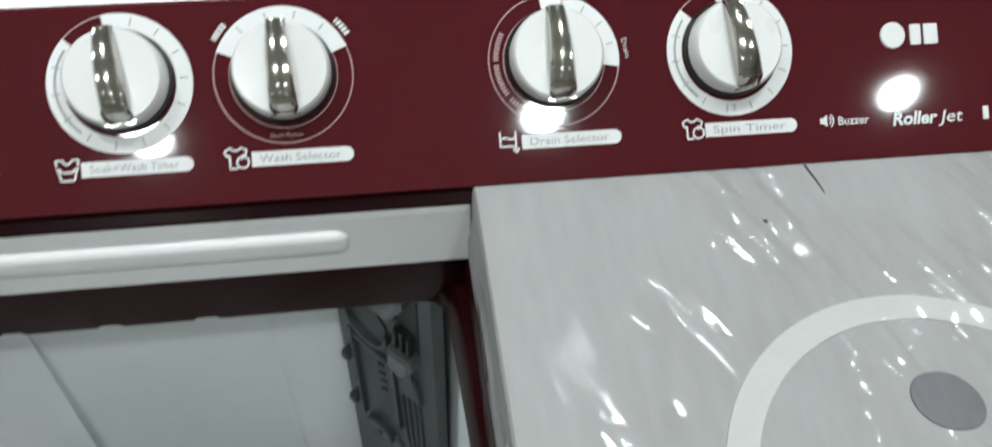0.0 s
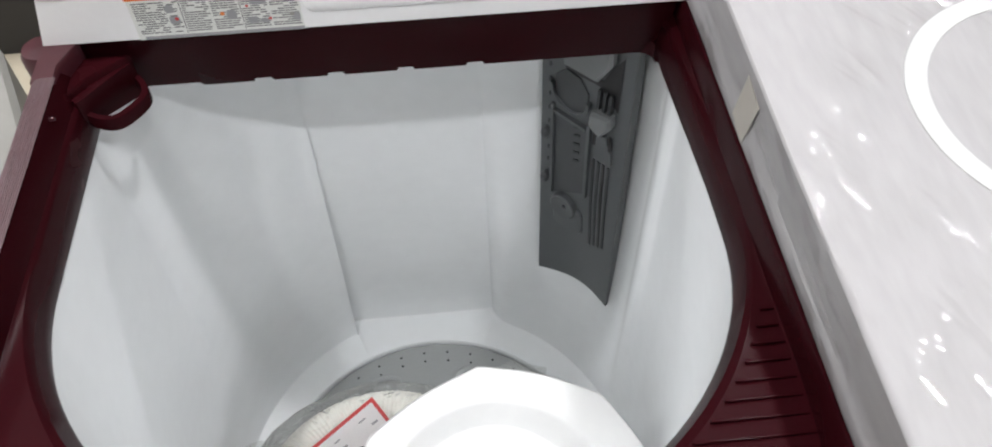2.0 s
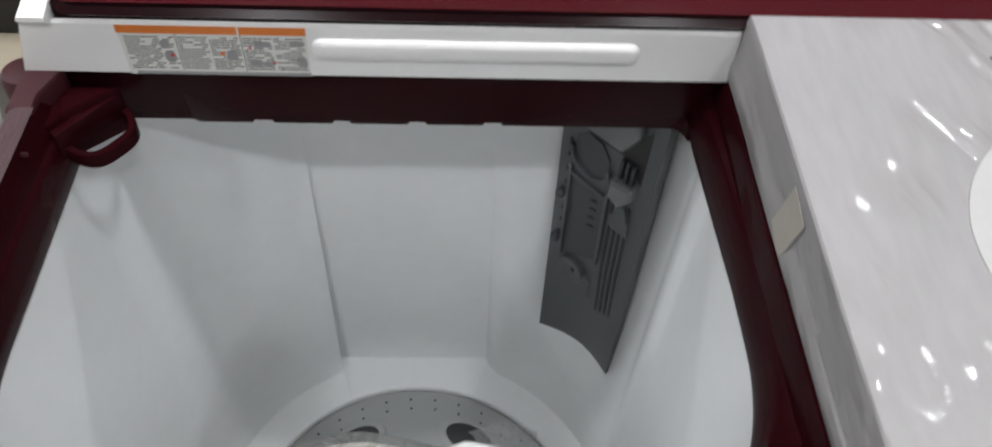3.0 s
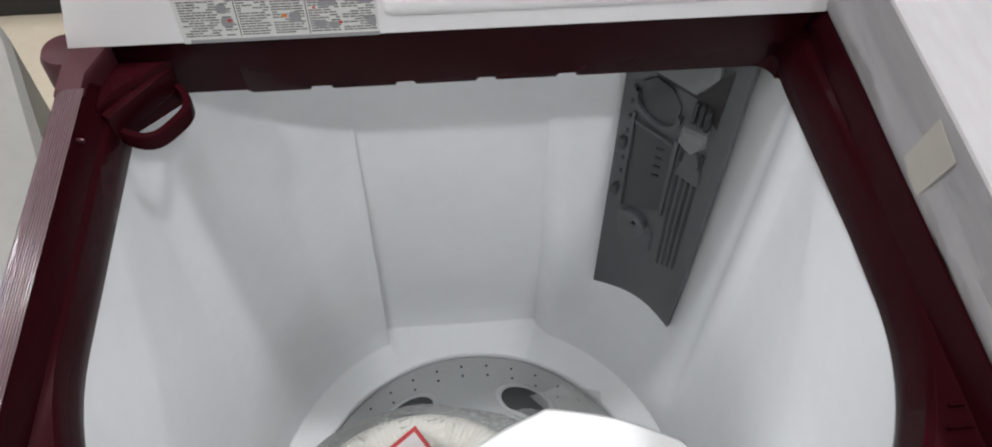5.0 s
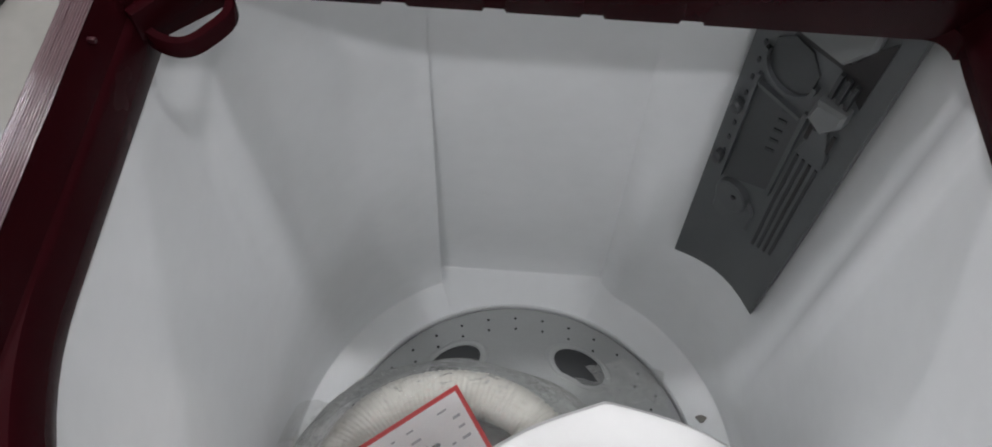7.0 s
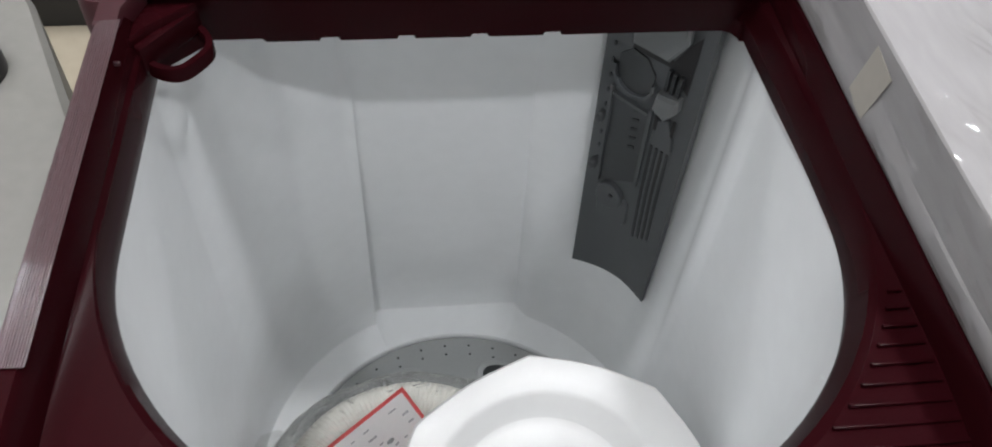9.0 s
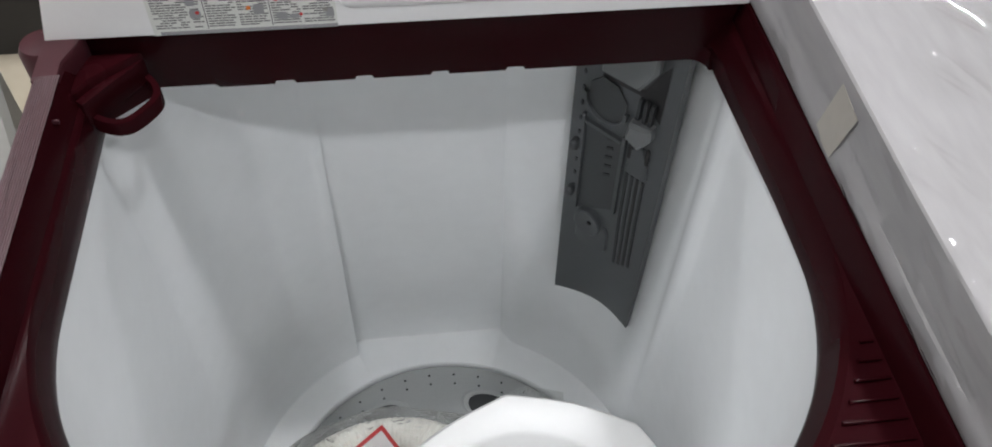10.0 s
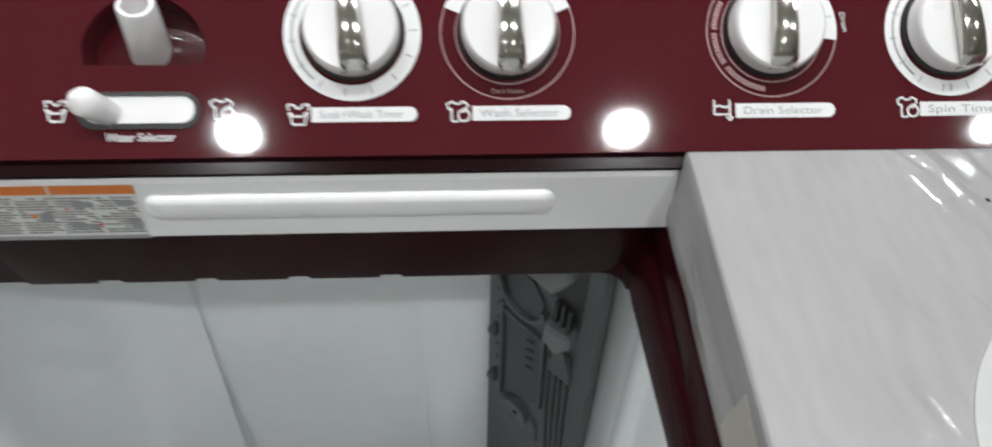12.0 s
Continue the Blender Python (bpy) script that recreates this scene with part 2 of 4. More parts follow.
def words(name, text, size, at, mat, parent, frame_of, width=None, bold=0.0, shear=0.0, turn=0.0, h=0.0006):
    """Raised lettering, lower left corner at (u, v) of a frame function."""
    cu = bpy.data.curves.new(name, "FONT")
    cu.body, cu.size, cu.offset, cu.shear, cu.resolution_u = text, size, bold * size, shear, 3
    tmp = bpy.data.objects.new(name, cu)
    scene.collection.objects.link(tmp)
    dg = bpy.context.evaluated_depsgraph_get()
    me = bpy.data.meshes.new_from_object(tmp.evaluated_get(dg))
    bpy.data.objects.remove(tmp)
    w = max(v.co.x for v in me.vertices)
    k = width / w if width else 1.0
    c, s = math.cos(radians(turn)), math.sin(radians(turn))
    for v in me.vertices:
        x, y = v.co.x * k, v.co.y
        v.co = Vector(frame_of(at[0] + x * c - y * s, at[1] + x * s + y * c, h)) + Vector((0, 0, Z0))
    me.materials.clear()
    me.materials.append(mat)
    ob = new(name, me)
    ob.parent = parent
    return ob


def flat(z):
    return lambda u, v, h: (u, v, z + h)


def on_panel(u, v, h):
    """Sloping control panel: u to the right, v up the slope, h out of it."""
    return (u, 0.003 + 0.75 * v - 0.66 * h, 0.05 + 0.66 * v + 0.75 * h)


def on_bar(u, v, h):
    return (u, -h, v)


# ---- room ----
X0, X1, Y0, Y1, TOP = -3.2, 3.6, -4.2, 2.4, 2.90
bm = box(bmesh.new(), X0, X1, Y0, Y1, -0.12, -0.006)
floor = tagged(part("floor", bm, GROUT, lift=False, smooth=0), "beige glossy tiled shop floor", "floor", kind="structure")
bm = box(bmesh.new(), X0 - 0.15, X1 + 0.15, Y0 - 0.15, Y1 + 0.15, TOP, TOP + 0.12)
tagged(part("ceiling", bm, CEILING_PAINT, lift=False, smooth=0), "plain white painted ceiling", "ceiling", kind="structure")
for nm, b in (("wall_north", (X0, X1, Y1, Y1 + 0.15)), ("wall_south", (X0, X1, Y0 - 0.15, Y0)),
              ("wall_west", (X0 - 0.15, X0, Y0 - 0.15, Y1 + 0.15)), ("wall_east", (X1, X1 + 0.15, Y0 - 0.15, Y1 + 0.15))):
    bm = box(bmesh.new(), *b, -0.12, TOP)
    tagged(part(nm, bm, WALL_PAINT, lift=False, smooth=0), "plain pale painted shop wall", "wall", kind="structure")


def downlight(x, y):
    ob = thing("ceiling_light", "round white recessed ceiling light, switched on", "ceiling light", (x, y, TOP), "recessed ceiling lights")
    loops = [[(x + r * math.cos(a), y + r * math.sin(a), TOP + z) for a in np.linspace(0, 2 * math.pi, 32, endpoint=False)]
             for r, z in ((0.064, -0.004), (0.092, -0.008), (0.098, -0.004), (0.098, -0.0005))]
    part("trim_ring", rings(bmesh.new(), loops), CONSOLE_WHITE, ob, lift=False)
    bm = bmesh.new()
    bmesh.ops.create_circle(bm, cap_ends=True, segments=32, radius=0.064, matrix=Matrix.Translation((x, y, TOP - 0.003)) @ Matrix.Rotation(math.pi, 4, "X"))
    part("diffuser", bm, LIGHT_DISC, ob, lift=False, smooth=0)
    lamp = bpy.data.lights.new("lamp", "AREA")
    lamp.shape, lamp.size, lamp.spread, lamp.energy, lamp.color = "DISK", 0.12, radians(111), WATTS, (0.985, 1.0, 1.015)
    beam = new("beam", lamp)
    beam.parent = ob
    beam.location = (0, 0, -0.012)
    return ob


first = downlight(-0.73, -1.29)
for j in range(5):
    for i in range(5):
        if (i, j) != (2, 2):
            copy_thing(first, pose(-0.73 + 1.19 * (i - 2) + 0.02 * (j - 2), -1.29 + 1.2 * (j - 2), TOP))

# ---- washing machine ----
machine = thing("washing_machine", "burgundy and white twin-tub washing machine with open wash tub", "washing machine", (0, 0, 0))

# cabinet below the deck
bm = bmesh.new()
box(bm, -0.428, 0.368, -0.388, -0.372, -0.88, -0.012, 0.006)
box(bm, -0.428, -0.420, -0.372, 0.14, -0.88, -0.012)
box(bm, 0.358, 0.368, -0.372, 0.14, -0.88, -0.012)
box(bm, -0.420, 0.358, 0.142, 0.150, -0.88, -0.012)
box(bm, -0.428, 0.368, -0.388, 0.15, -0.90, -0.88)
part("cabinet", bm, CABINET_GREY, machine, "pale grey sheet cabinet")


def dloop(x0, x1, yb, yc, ry, p, z, rc=0.014, zb=None):
    """A tub-shaped loop: straight back and sides, rounded front; p shapes the front from ellipse (2) to box."""
    cx, rx = (x0 + x1) / 2, (x1 - x0) / 2
    pts = []
    for i in range(49):
        a = math.pi * i / 48
        c, s = math.cos(a), math.sin(a)
        pts.append((cx + rx * math.copysign(abs(c) ** (2 / p), c), yc - ry * abs(s) ** (2 / p), z))
    for i in range(1, 9):
        pts.append((x0, yc + (yb - rc - yc) * i / 8, z))
    pts += [(u, v, z) for u, v in arc(x0 + rc, yb - rc, rc, 180, 90, 6)[1:]]
    pts += [(x0 + rc + (x1 - x0 - 2 * rc) * i / 16, yb, z) for i in range(1, 16)]
    pts += [(u, v, z) for u, v in arc(x1 - rc, yb - rc, rc, 90, 0, 6)]
    pts += [(x1, yc + (yb - rc - yc) * (1 - i / 8), z) for i in range(1, 8)]
    return pts


def tapered(loop):
    """Narrows a loop towards its rear right."""
    return [(x - 0.005 * min(1, max(0, (y + 0.12) / 0.12)) if x > -0.03 else x, y, z) for x, y, z in loop]


bm = bmesh.new()
rings(bm, [
    dloop(-0.431, 0.006, 0.040, -0.16, 0.232, 14, -0.060),
    dloop(-0.431, 0.006, 0.040, -0.16, 0.232, 14, -0.006),
    dloop(-0.427, 0.004, 0.038, -0.16, 0.229, 14, 0.000),
    dloop(-0.419, -0.0005, 0.034, -0.16, 0.222, 12, 0.000),
    dloop(-0.416, -0.0015, 0.032, -0.16, 0.218, 10, -0.004),
    dloop(-0.4120, -0.002, 0.030, -0.16, 0.213, 8, -0.022),
    tapered(dloop(-0.4105, -0.0022, 0.029, -0.16, 0.197, 2.1, -0.0235)),
    tapered(dloop(-0.4094, -0.004, 0.028, -0.16, 0.192, 2.05, -0.027)),
    tapered(dloop(-0.4080, -0.0058, 0.027, -0.16, 0.186, 2, -0.043)),
    tapered(dloop(-0.4076, -0.0065, 0.026, -0.16, 0.185, 2, -0.047)),
    tapered(dloop(-0.4100, -0.0050, 0.030, -0.16, 0.188, 2, -0.058)),
])
deck = part("top_deck", bm, DECK_RED, machine, "dark burgundy glossy plastic top deck", smooth=30)

# rear flange under the console bar, with stepped lower edge
bm = bmesh.new()
edge = [(-0.416, 0.003), (-0.346, 0.003), (-0.3435, 0.0), (-0.3075, 0.0), (-0.306, 0.0028), (-0.2945, 0.0028), (-0.293, 0.0),
        (-0.254, 0.0), (-0.2525, 0.0028), (-0.2425, 0.0028), (-0.241, 0.0), (-0.2026, 0.0), (-0.201, 0.0028), (-0.191, 0.0028), (-0.1895, 0.0),
        (-0.151, 0.0), (-0.1495, 0.0028), (-0.139, 0.0028), (-0.1375, 0.0), (-0.004, 0.0)]
rows = []
for y, z, lift in ((0.034, 0.0, 0), (0.004, 0.0, 0), (0.006, -0.008, 0), (0.021, -0.058, 0), (0.0225, -0.062, 1), (0.034, -0.062, 1)):
    rows.append([(x, y, z + dz * lift) for x, dz in edge])
rings(bm, rows, closed=False)
part("rear_flange", bm, DECK_RED, machine, "burgundy rear flange with notched lower edge", smooth=20)

bm = bmesh.new()
prism(bm, [(-0.008, 0.026), (-0.0235, 0.026)] + arc(-0.0235, 0.0095, 0.0125, 90, 0, 8) + [(-0.008, 0.0095)], -0.0615, -0.048, flat(0))
part("corner_fillet", bm, DECK_RED, machine)

# drainage ribs on the front right of the deck
for i in range(10):
    y = -0.236 - 0.0103 * i
    s = max(0.0, 1 - ((y + 0.16) / 0.197) ** 2)
    x = -0.207 + 0.2045 * math.sqrt(s) + 0.007 if s > 0 else -0.1
    bm = box(bmesh.new(), x, -0.004, y - 0.0009, y + 0.0009, -0.0235, -0.0208, 0.0006)
    part("rib", bm, DECK_RED, deck)

# hinge corner: block, round boss, step and holder ring
bm = bmesh.new()
prism(bm, [(-0.431, 0.003), (-0.431, -0.032), (-0.415, -0.034), (-0.404, -0.020), (-0.379, 0.003)], -0.048, -0.013, flat(0), 0.002)
corner = part("hinge_block", bm, DECK_RED, machine)
bm = bmesh.new()
prism(bm, [(-0.4315, 0.003), (-0.4315, -0.034), (-0.4165, -0.034), (-0.4160, -0.022), (-0.408, 0.003)], -0.014, 0.0012, flat(0), 0.002)
part("hinge_cap", bm, DECK_PINK, corner, "burgundy hinge cap with its sheen in the colour")
bm = bmesh.new()
rings(bm, [[(-0.436 + r * math.cos(a), 0.008 + r * math.sin(a), z) for a in np.linspace(0, 2 * math.pi, 28, endpoint=False)]
           for r, z in ((0.0145, -0.055), (0.0145, -0.010), (0.0125, -0.006), (0.004, -0.005))], True, True)
part("hinge_boss", bm, DECK_PINK, corner)
bm = box(bmesh.new(), -0.4260, -0.4120, -0.0635, -0.0615, -0.0075, -0.0050, 0.0005)
part("hinge_tab", bm, DECK_PINK, corner)
bm = bmesh.new()
d = Vector((0.60, 0.80, 0)).normalized()
nrm = Vector((0.80, -0.60, 0)).normalized()
c0 = Vector((-0.3935, -0.0155, 0))
m = Matrix.Translation(c0) @ Matrix.Rotation(math.atan2(d.y, d.x), 4, "Z")
box(bm, -0.026, 0.024, -0.001, 0.006, -0.036, -0.018, 0.002, m)
part("holder_bar", bm, DECK_RED, corner)
bm = bmesh.new()
loops = []
for i in range(25):
    a = math.pi * i / 24
    ry = 0.0215 + 0.002 * math.sin(3 * a)
    out = d * (0.0235 * math.cos(a)) + nrm * (ry * math.sin(a))
    inn = d * (0.0190 * math.cos(a)) + nrm * ((ry - 0.0055) * math.sin(a))
    zt = -0.030 - 0.004 * math.sin(a)
    loops.append([(*(c0 + inn)[:2], zt - 0.010), (*(c0 + inn)[:2], zt - 0.0012), (*(c0 + inn * 0.9 + out * 0.1)[:2], zt), (*(c0 + inn * 0.1 + out * 0.9)[:2], zt),
                  (*(c0 + out)[:2], zt - 0.0012), (*(c0 + out)[:2], zt - 0.010)])
rings(bm, loops, True, True)
part("holder_ring", bm, DECK_RED, corner, "burgundy half-ring holder")

# left edge wrapped in ribbed clear film
bm = bmesh.new()
prof = []
for k in range(91):
    s = k / 90
    x = -0.4150 - 0.0195 * s
    z = 0.0014 - 0.012 * s ** 6
    prof.append((x, z + 0.0003 * math.sin(2 * math.pi * 15 * s)))
rng = random.Random(4)
rings(bm, [[(x + 0.0001 * rng.uniform(-1, 1), -0.266 + 0.234 * j / 60, z + 0.0001 * rng.uniform(-1, 1)) for x, z in prof] for j in range(61)], closed=False)
part("film_strip", bm, FILM, machine, "clear ribbed stretch film over the burgundy edge", smooth=80)

# wash tub
CX, CY = -0.21, -0.08
top_shape = [(u, v) for u, v, _ in dloop(-0.4135, -0.0035, 0.11, -0.16, 0.190, 2, 0)[:49]]
top_shape += [(-0.4135, -0.02), (-0.392, 0.030), (-0.352, 0.080), (-0.307, 0.1085), (-0.30699, 0.1088), (-0.25, 0.113), (-0.16, 0.113), (-0.110, 0.110),
              (-0.0840, 0.1090), (-0.068, 0.108), (-0.036, 0.086), (-0.0080, 0.054), (-0.0030, 0.030), (-0.0025, 0.004), (-0.0030, -0.010), (-0.0075, -0.017), (-0.0080, -0.034), (-0.0040, -0.042), (-0.0035, -0.06)]


def cast(shape, a):
    dx, dy = math.cos(a), math.sin(a)
    best = 0
    for (x1, y1), (x2, y2) in zip(shape, shape[1:] + shape[:1]):
        x1, y1, x2, y2 = x1 - CX, y1 - CY, x2 - CX, y2 - CY
        den = dx * (y2 - y1) - dy * (x2 - x1)
        if abs(den) < 1e-12:
            continue
        t = (x1 * (y2 - y1) - y1 * (x2 - x1)) / den
        k = (x1 * dy - y1 * dx) / den
        if t > 0 and -1e-9 <= k <= 1 + 1e-9:
            best = max(best, t)
    return best


crease = math.atan2(0.131 - CY, -0.307 - CX)
bend = math.atan2(0.131 - CY, -0.129 - CX)


def floor_radius(a):
    r = 0.2105
    if math.sin(a) > 0.5:
        x = CX + (0.131 - CY) / math.tan(a)
        if -0.307 <= x <= -0.129:
            r = (0.131 - CY) / math.sin(a)
        elif bend - 0.16 < a < bend:
            r += (0.2265 - r) * (1 - (bend - a) / 0.16) ** 3
    return r


angles = sorted([2 * math.pi * i / 200 for i in range(200)] + [crease - 0.0006, crease + 0.0006, bend - 0.0006, bend + 0.0006])
bm = bmesh.new()
loops = []
FLOOR = -0.560
for k in range(15):
    t = k / 14
    z = -0.046 + (FLOOR + 0.004 + 0.046) * t
    loop = []
    for a in angles:
        e = 1.35 + 6.0 * max(0.0, 1 - ((math.degrees(a) - 38) / 26) ** 2)
        e += 1.4 * max(0.0, 1 - ((math.degrees(a) - 315) / 55) ** 2) ** 2
        w = t ** e
        r = (1 - w) * cast(top_shape, a) + w * floor_radius(a)
        loop.append((CX + r * math.cos(a), CY + r * math.sin(a), z))
    loops.append(loop)
for inset, dz in ((0.0008, 0.0012), (0.003, 0.0)):
    loops.append([(CX + (floor_radius(a) - inset) * math.cos(a), CY + (floor_radius(a) - inset) * math.sin(a), FLOOR + dz) for a in angles])
PX, PY, PR = -0.2097, -0.0838, 0.1754
for r, z in ((PR + 0.0035, -0.5655), (PR + 0.002, -0.568), (PR + 0.0018, -0.590), (0.02, -0.590)):
    loops.append([(PX + r * math.cos(a), PY + r * math.sin(a), z) for a in angles])
rings(bm, loops, cap_last=True)
tub = part("wash_tub", bm, TUB_WHITE, machine, "white plastic wash tub interior", smooth=24)

# pulsator with drain holes
bm = bmesh.new()
ts = np.linspace(0, 2 * math.pi, 72, endpoint=False)
rings(bm, [[(PX + r * math.cos(a), PY + r * math.sin(a), z) for a in ts] for r, z in
           ((PR, -0.580), (PR, -0.5705), (PR - 0.002, -0.569), (0.150, -0.5665), (0.147, -0.5645), (0.09, -0.560), (0.05, -0.548), (0.03, -0.540), (0.01, -0.538))], cap_last=True)
puls = part("pulsator", bm, PULSATOR_GREY, machine, "grey plastic pulsator disc")
# holes are flat black discs, the dark of the openings put into the colour
bm = bmesh.new()
for r, count, off in ((0.163, 36, 0.05), (0.151, 34, 0.14)):
    for i in range(count):
        a = 2 * math.pi * i / count + off
        bmesh.ops.create_circle(bm, cap_ends=True, segments=8, radius=0.0014, matrix=Matrix.Translation((PX + r * math.cos(a), PY + r * math.sin(a), -0.5672 if r > 0.155 else -0.5662)))
tagged(part("drain_holes", bm, BLACK, puls, smooth=0), kind="stuff")
for i in range(6):
    a = radians(62 + 60 * i)
    cx, cy = PX + 0.126 * math.cos(a), PY + 0.126 * math.sin(a)
    bm = bmesh.new()
    L = []
    for r, z in ((1.25, -0.5625), (1.12, -0.5600), (1.0, -0.5602), (0.93, -0.5618)):
        L.append([(cx + r * (0.030 * math.cos(t) * -math.sin(a) + 0.017 * math.sin(t) * math.cos(a)), cy + r * (0.030 * math.cos(t) * math.cos(a) + 0.017 * math.sin(t) * math.sin(a)), z) for t in np.linspace(0, 2 * math.pi, 28, endpoint=False)])
    pocket = part("pocket_rim", rings(bm, L), PULSATOR_GREY, puls)
    # flat dark plate inside the rim paints the shade of a recess
    bm = bmesh.new()
    prism(bm, [(x, y) for x, y, _ in L[3]], 0, 0.0004, flat(-0.5622))
    part("pocket", bm, FILTER_DARK, pocket, smooth=0)

# lint filter panel in the tub's rear right corner
FL0, FL1 = Vector((-0.0750, 0.1010, -0.430)), Vector((-0.0795, 0.1032, -0.100))
FR0, FR1 = Vector((-0.0102, 0.0388, -0.430)), Vector((-0.0167, 0.0254, -0.100))
FN = (FR0 - FL0).cross(FL1 - FL0).normalized()


def filter_width(v):
    return 0.0898 + 0.0102 * v / 0.33


def on_filter(u, v, h):
    """Filter panel between its two long edges: u across, v up, h out of it."""
    a, b = FL0.lerp(FL1, (v - 0.002) / 0.33), FR0.lerp(FR1, (v - 0.002) / 0.33)
    w = (b - a).length
    hollow = 0.011 * math.sin(math.pi * max(0, min(1, u / w))) * max(0.0, 1 - v / 0.16)
    return tuple(a + (b - a) * (u / w) + FN * (h - hollow))


bm = bmesh.new()
loops = []
for j in range(25):
    v = 0.385 * j / 24
    w = filter_width(v)
    us = [w * i / 16 for i in range(17)]
    loops.append([on_filter(0, v, -0.008)] + [on_filter(u, v, 0.003) for u in us] + [on_filter(w, v, -0.008)])
rings(bm, loops, True, True, closed=False)
filt = part("lint_filter_panel", bm, FILTER_GREY, machine, "dark grey lint filter panel", smooth=40)


def on_filter_face(u, v, h):
    return tuple(Vector(on_filter(u, v, 0.003)) + FN * h)


# field between the side rails, with the cup above and the round boss below
for outline in ([(0.0135, 0.142), (0.0165, 0.142), (0.0165, 0.262), (0.0135, 0.262)],
                [(0.0545, 0.165), (0.0580, 0.165), (0.0590, 0.262), (0.0555, 0.262)],
                [(0.0165, 0.2530), (0.0555, 0.2530), (0.0555, 0.2565), (0.0165, 0.2565)]):
    bm = bmesh.new()
    prism(bm, outline, 0, 0.0040, on_filter_face, 0.0012)
    part("filter_rail", bm, FILTER_GREY, filt)
# field and cup are flat plates, their recess shade painted as darker grey
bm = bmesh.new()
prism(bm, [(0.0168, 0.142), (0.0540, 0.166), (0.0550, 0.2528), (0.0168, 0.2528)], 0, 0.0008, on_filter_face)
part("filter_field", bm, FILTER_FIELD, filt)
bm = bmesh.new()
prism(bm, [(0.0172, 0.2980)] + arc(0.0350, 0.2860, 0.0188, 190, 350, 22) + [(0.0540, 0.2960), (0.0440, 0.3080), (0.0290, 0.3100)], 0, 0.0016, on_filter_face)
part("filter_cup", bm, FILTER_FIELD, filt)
bm = bmesh.new()
annulus(bm, 0.0350, 0.2860, 0.0190, 0.0222, 175, 365, 0, 0.0050, on_filter_face, 28)
part("cup_rim", bm, FILTER_GREY, filt)
bm = bmesh.new()
prism(bm, pill(0.0170, 0.0525, 0.0930, 0.1340, 0.009), 0, 0.0028, on_filter_face, 0.0018)
boss = part("filter_boss", bm, FILTER_GREY, filt)
bm = bmesh.new()
rings(bm, [[on_filter_face(0.0310 + r * math.cos(a), 0.1310 + r * 1.15 * math.sin(a), h) for a in np.linspace(0, 2 * math.pi, 28, endpoint=False)]
           for r, h in ((0.0150, 0.0), (0.0145, 0.0056), (0.0132, 0.0066), (0.0060, 0.0060), (0.0030, 0.0056))], cap_last=True)
part("boss_dome", bm, FILTER_GREY, boss)
bm = bmesh.new()
prism(bm, arc(0.0340, 0.1345, 0.0023, 0, 345, 14), 0.0062, 0.0072, on_filter_face)
part("boss_hole", bm, BLACK, boss)
for v in (0.1613, 0.2223):
    bm = bmesh.new()
    rings(bm, [[on_filter_face(0.0085 + r * math.cos(a), v + 1.3 * r * math.sin(a), h) for a in np.linspace(0, 2 * math.pi, 16, endpoint=False)]
               for r, h in ((0.0046, -0.001), (0.0046, 0.0060), (0.0034, 0.0078), (0.0012, 0.0082))], cap_last=True)
    part("side_clip", bm, FILTER_FIELD, filt, "dark grey side clip")
bm = bmesh.new()
prism(bm, [(0.0610, 0.2260), (0.0835, 0.2290), (0.0830, 0.2410), (0.0760, 0.2620), (0.0650, 0.2560)], 0, 0.0030, on_filter_face, 0.0010)
part("latch_plate", bm, FILTER_GREY, filt)
# slots and notches are thin raised bars, the openings' shade put into the colour
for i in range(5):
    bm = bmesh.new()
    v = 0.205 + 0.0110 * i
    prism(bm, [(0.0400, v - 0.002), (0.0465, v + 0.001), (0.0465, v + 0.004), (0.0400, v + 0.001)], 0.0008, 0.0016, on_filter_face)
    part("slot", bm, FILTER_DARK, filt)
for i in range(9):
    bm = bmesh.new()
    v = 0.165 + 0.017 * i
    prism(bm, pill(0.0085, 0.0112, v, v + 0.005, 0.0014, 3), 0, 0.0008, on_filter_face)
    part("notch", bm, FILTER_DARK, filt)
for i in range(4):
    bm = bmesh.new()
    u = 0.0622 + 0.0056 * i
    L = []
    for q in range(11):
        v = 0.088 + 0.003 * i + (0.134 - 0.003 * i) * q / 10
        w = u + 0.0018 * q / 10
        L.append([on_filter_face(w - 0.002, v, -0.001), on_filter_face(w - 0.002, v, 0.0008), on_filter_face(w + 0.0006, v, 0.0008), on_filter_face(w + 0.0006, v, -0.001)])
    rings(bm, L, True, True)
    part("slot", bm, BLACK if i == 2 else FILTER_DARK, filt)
for u, v in ((0.0640, 0.244), (0.0812, 0.247)):
    bm = bmesh.new()
    prism(bm, pill(u - 0.0016, u + 0.0016, v, v + 0.018, 0.001, 2), 0.0028, 0.0036, on_filter_face)
    part("slot", bm, BLACK, filt)
bm = bmesh.new()
prism(bm, [(0.0595, 0.2690), (0.0730, 0.2630), (0.0835, 0.2790), (0.0830, 0.2915), (0.0620, 0.2870)], 0, 0.0105, on_filter_face, 0.003)
part("latch", bm, FILTER_LIGHT, filt, "grey filter latch")
for i in range(3):
    bm = bmesh.new()
    prism(bm, [(0.0650 + 0.006 * i, 0.290), (0.0680 + 0.006 * i, 0.290), (0.0690 + 0.006 * i, 0.312), (0.0660 + 0.006 * i, 0.312)], 0, 0.005, on_filter_face, 0.001)
    part("latch_ridge", bm, FILTER_DARK, filt)
# black plate painted for the shade in the opening round the handle
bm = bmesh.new()
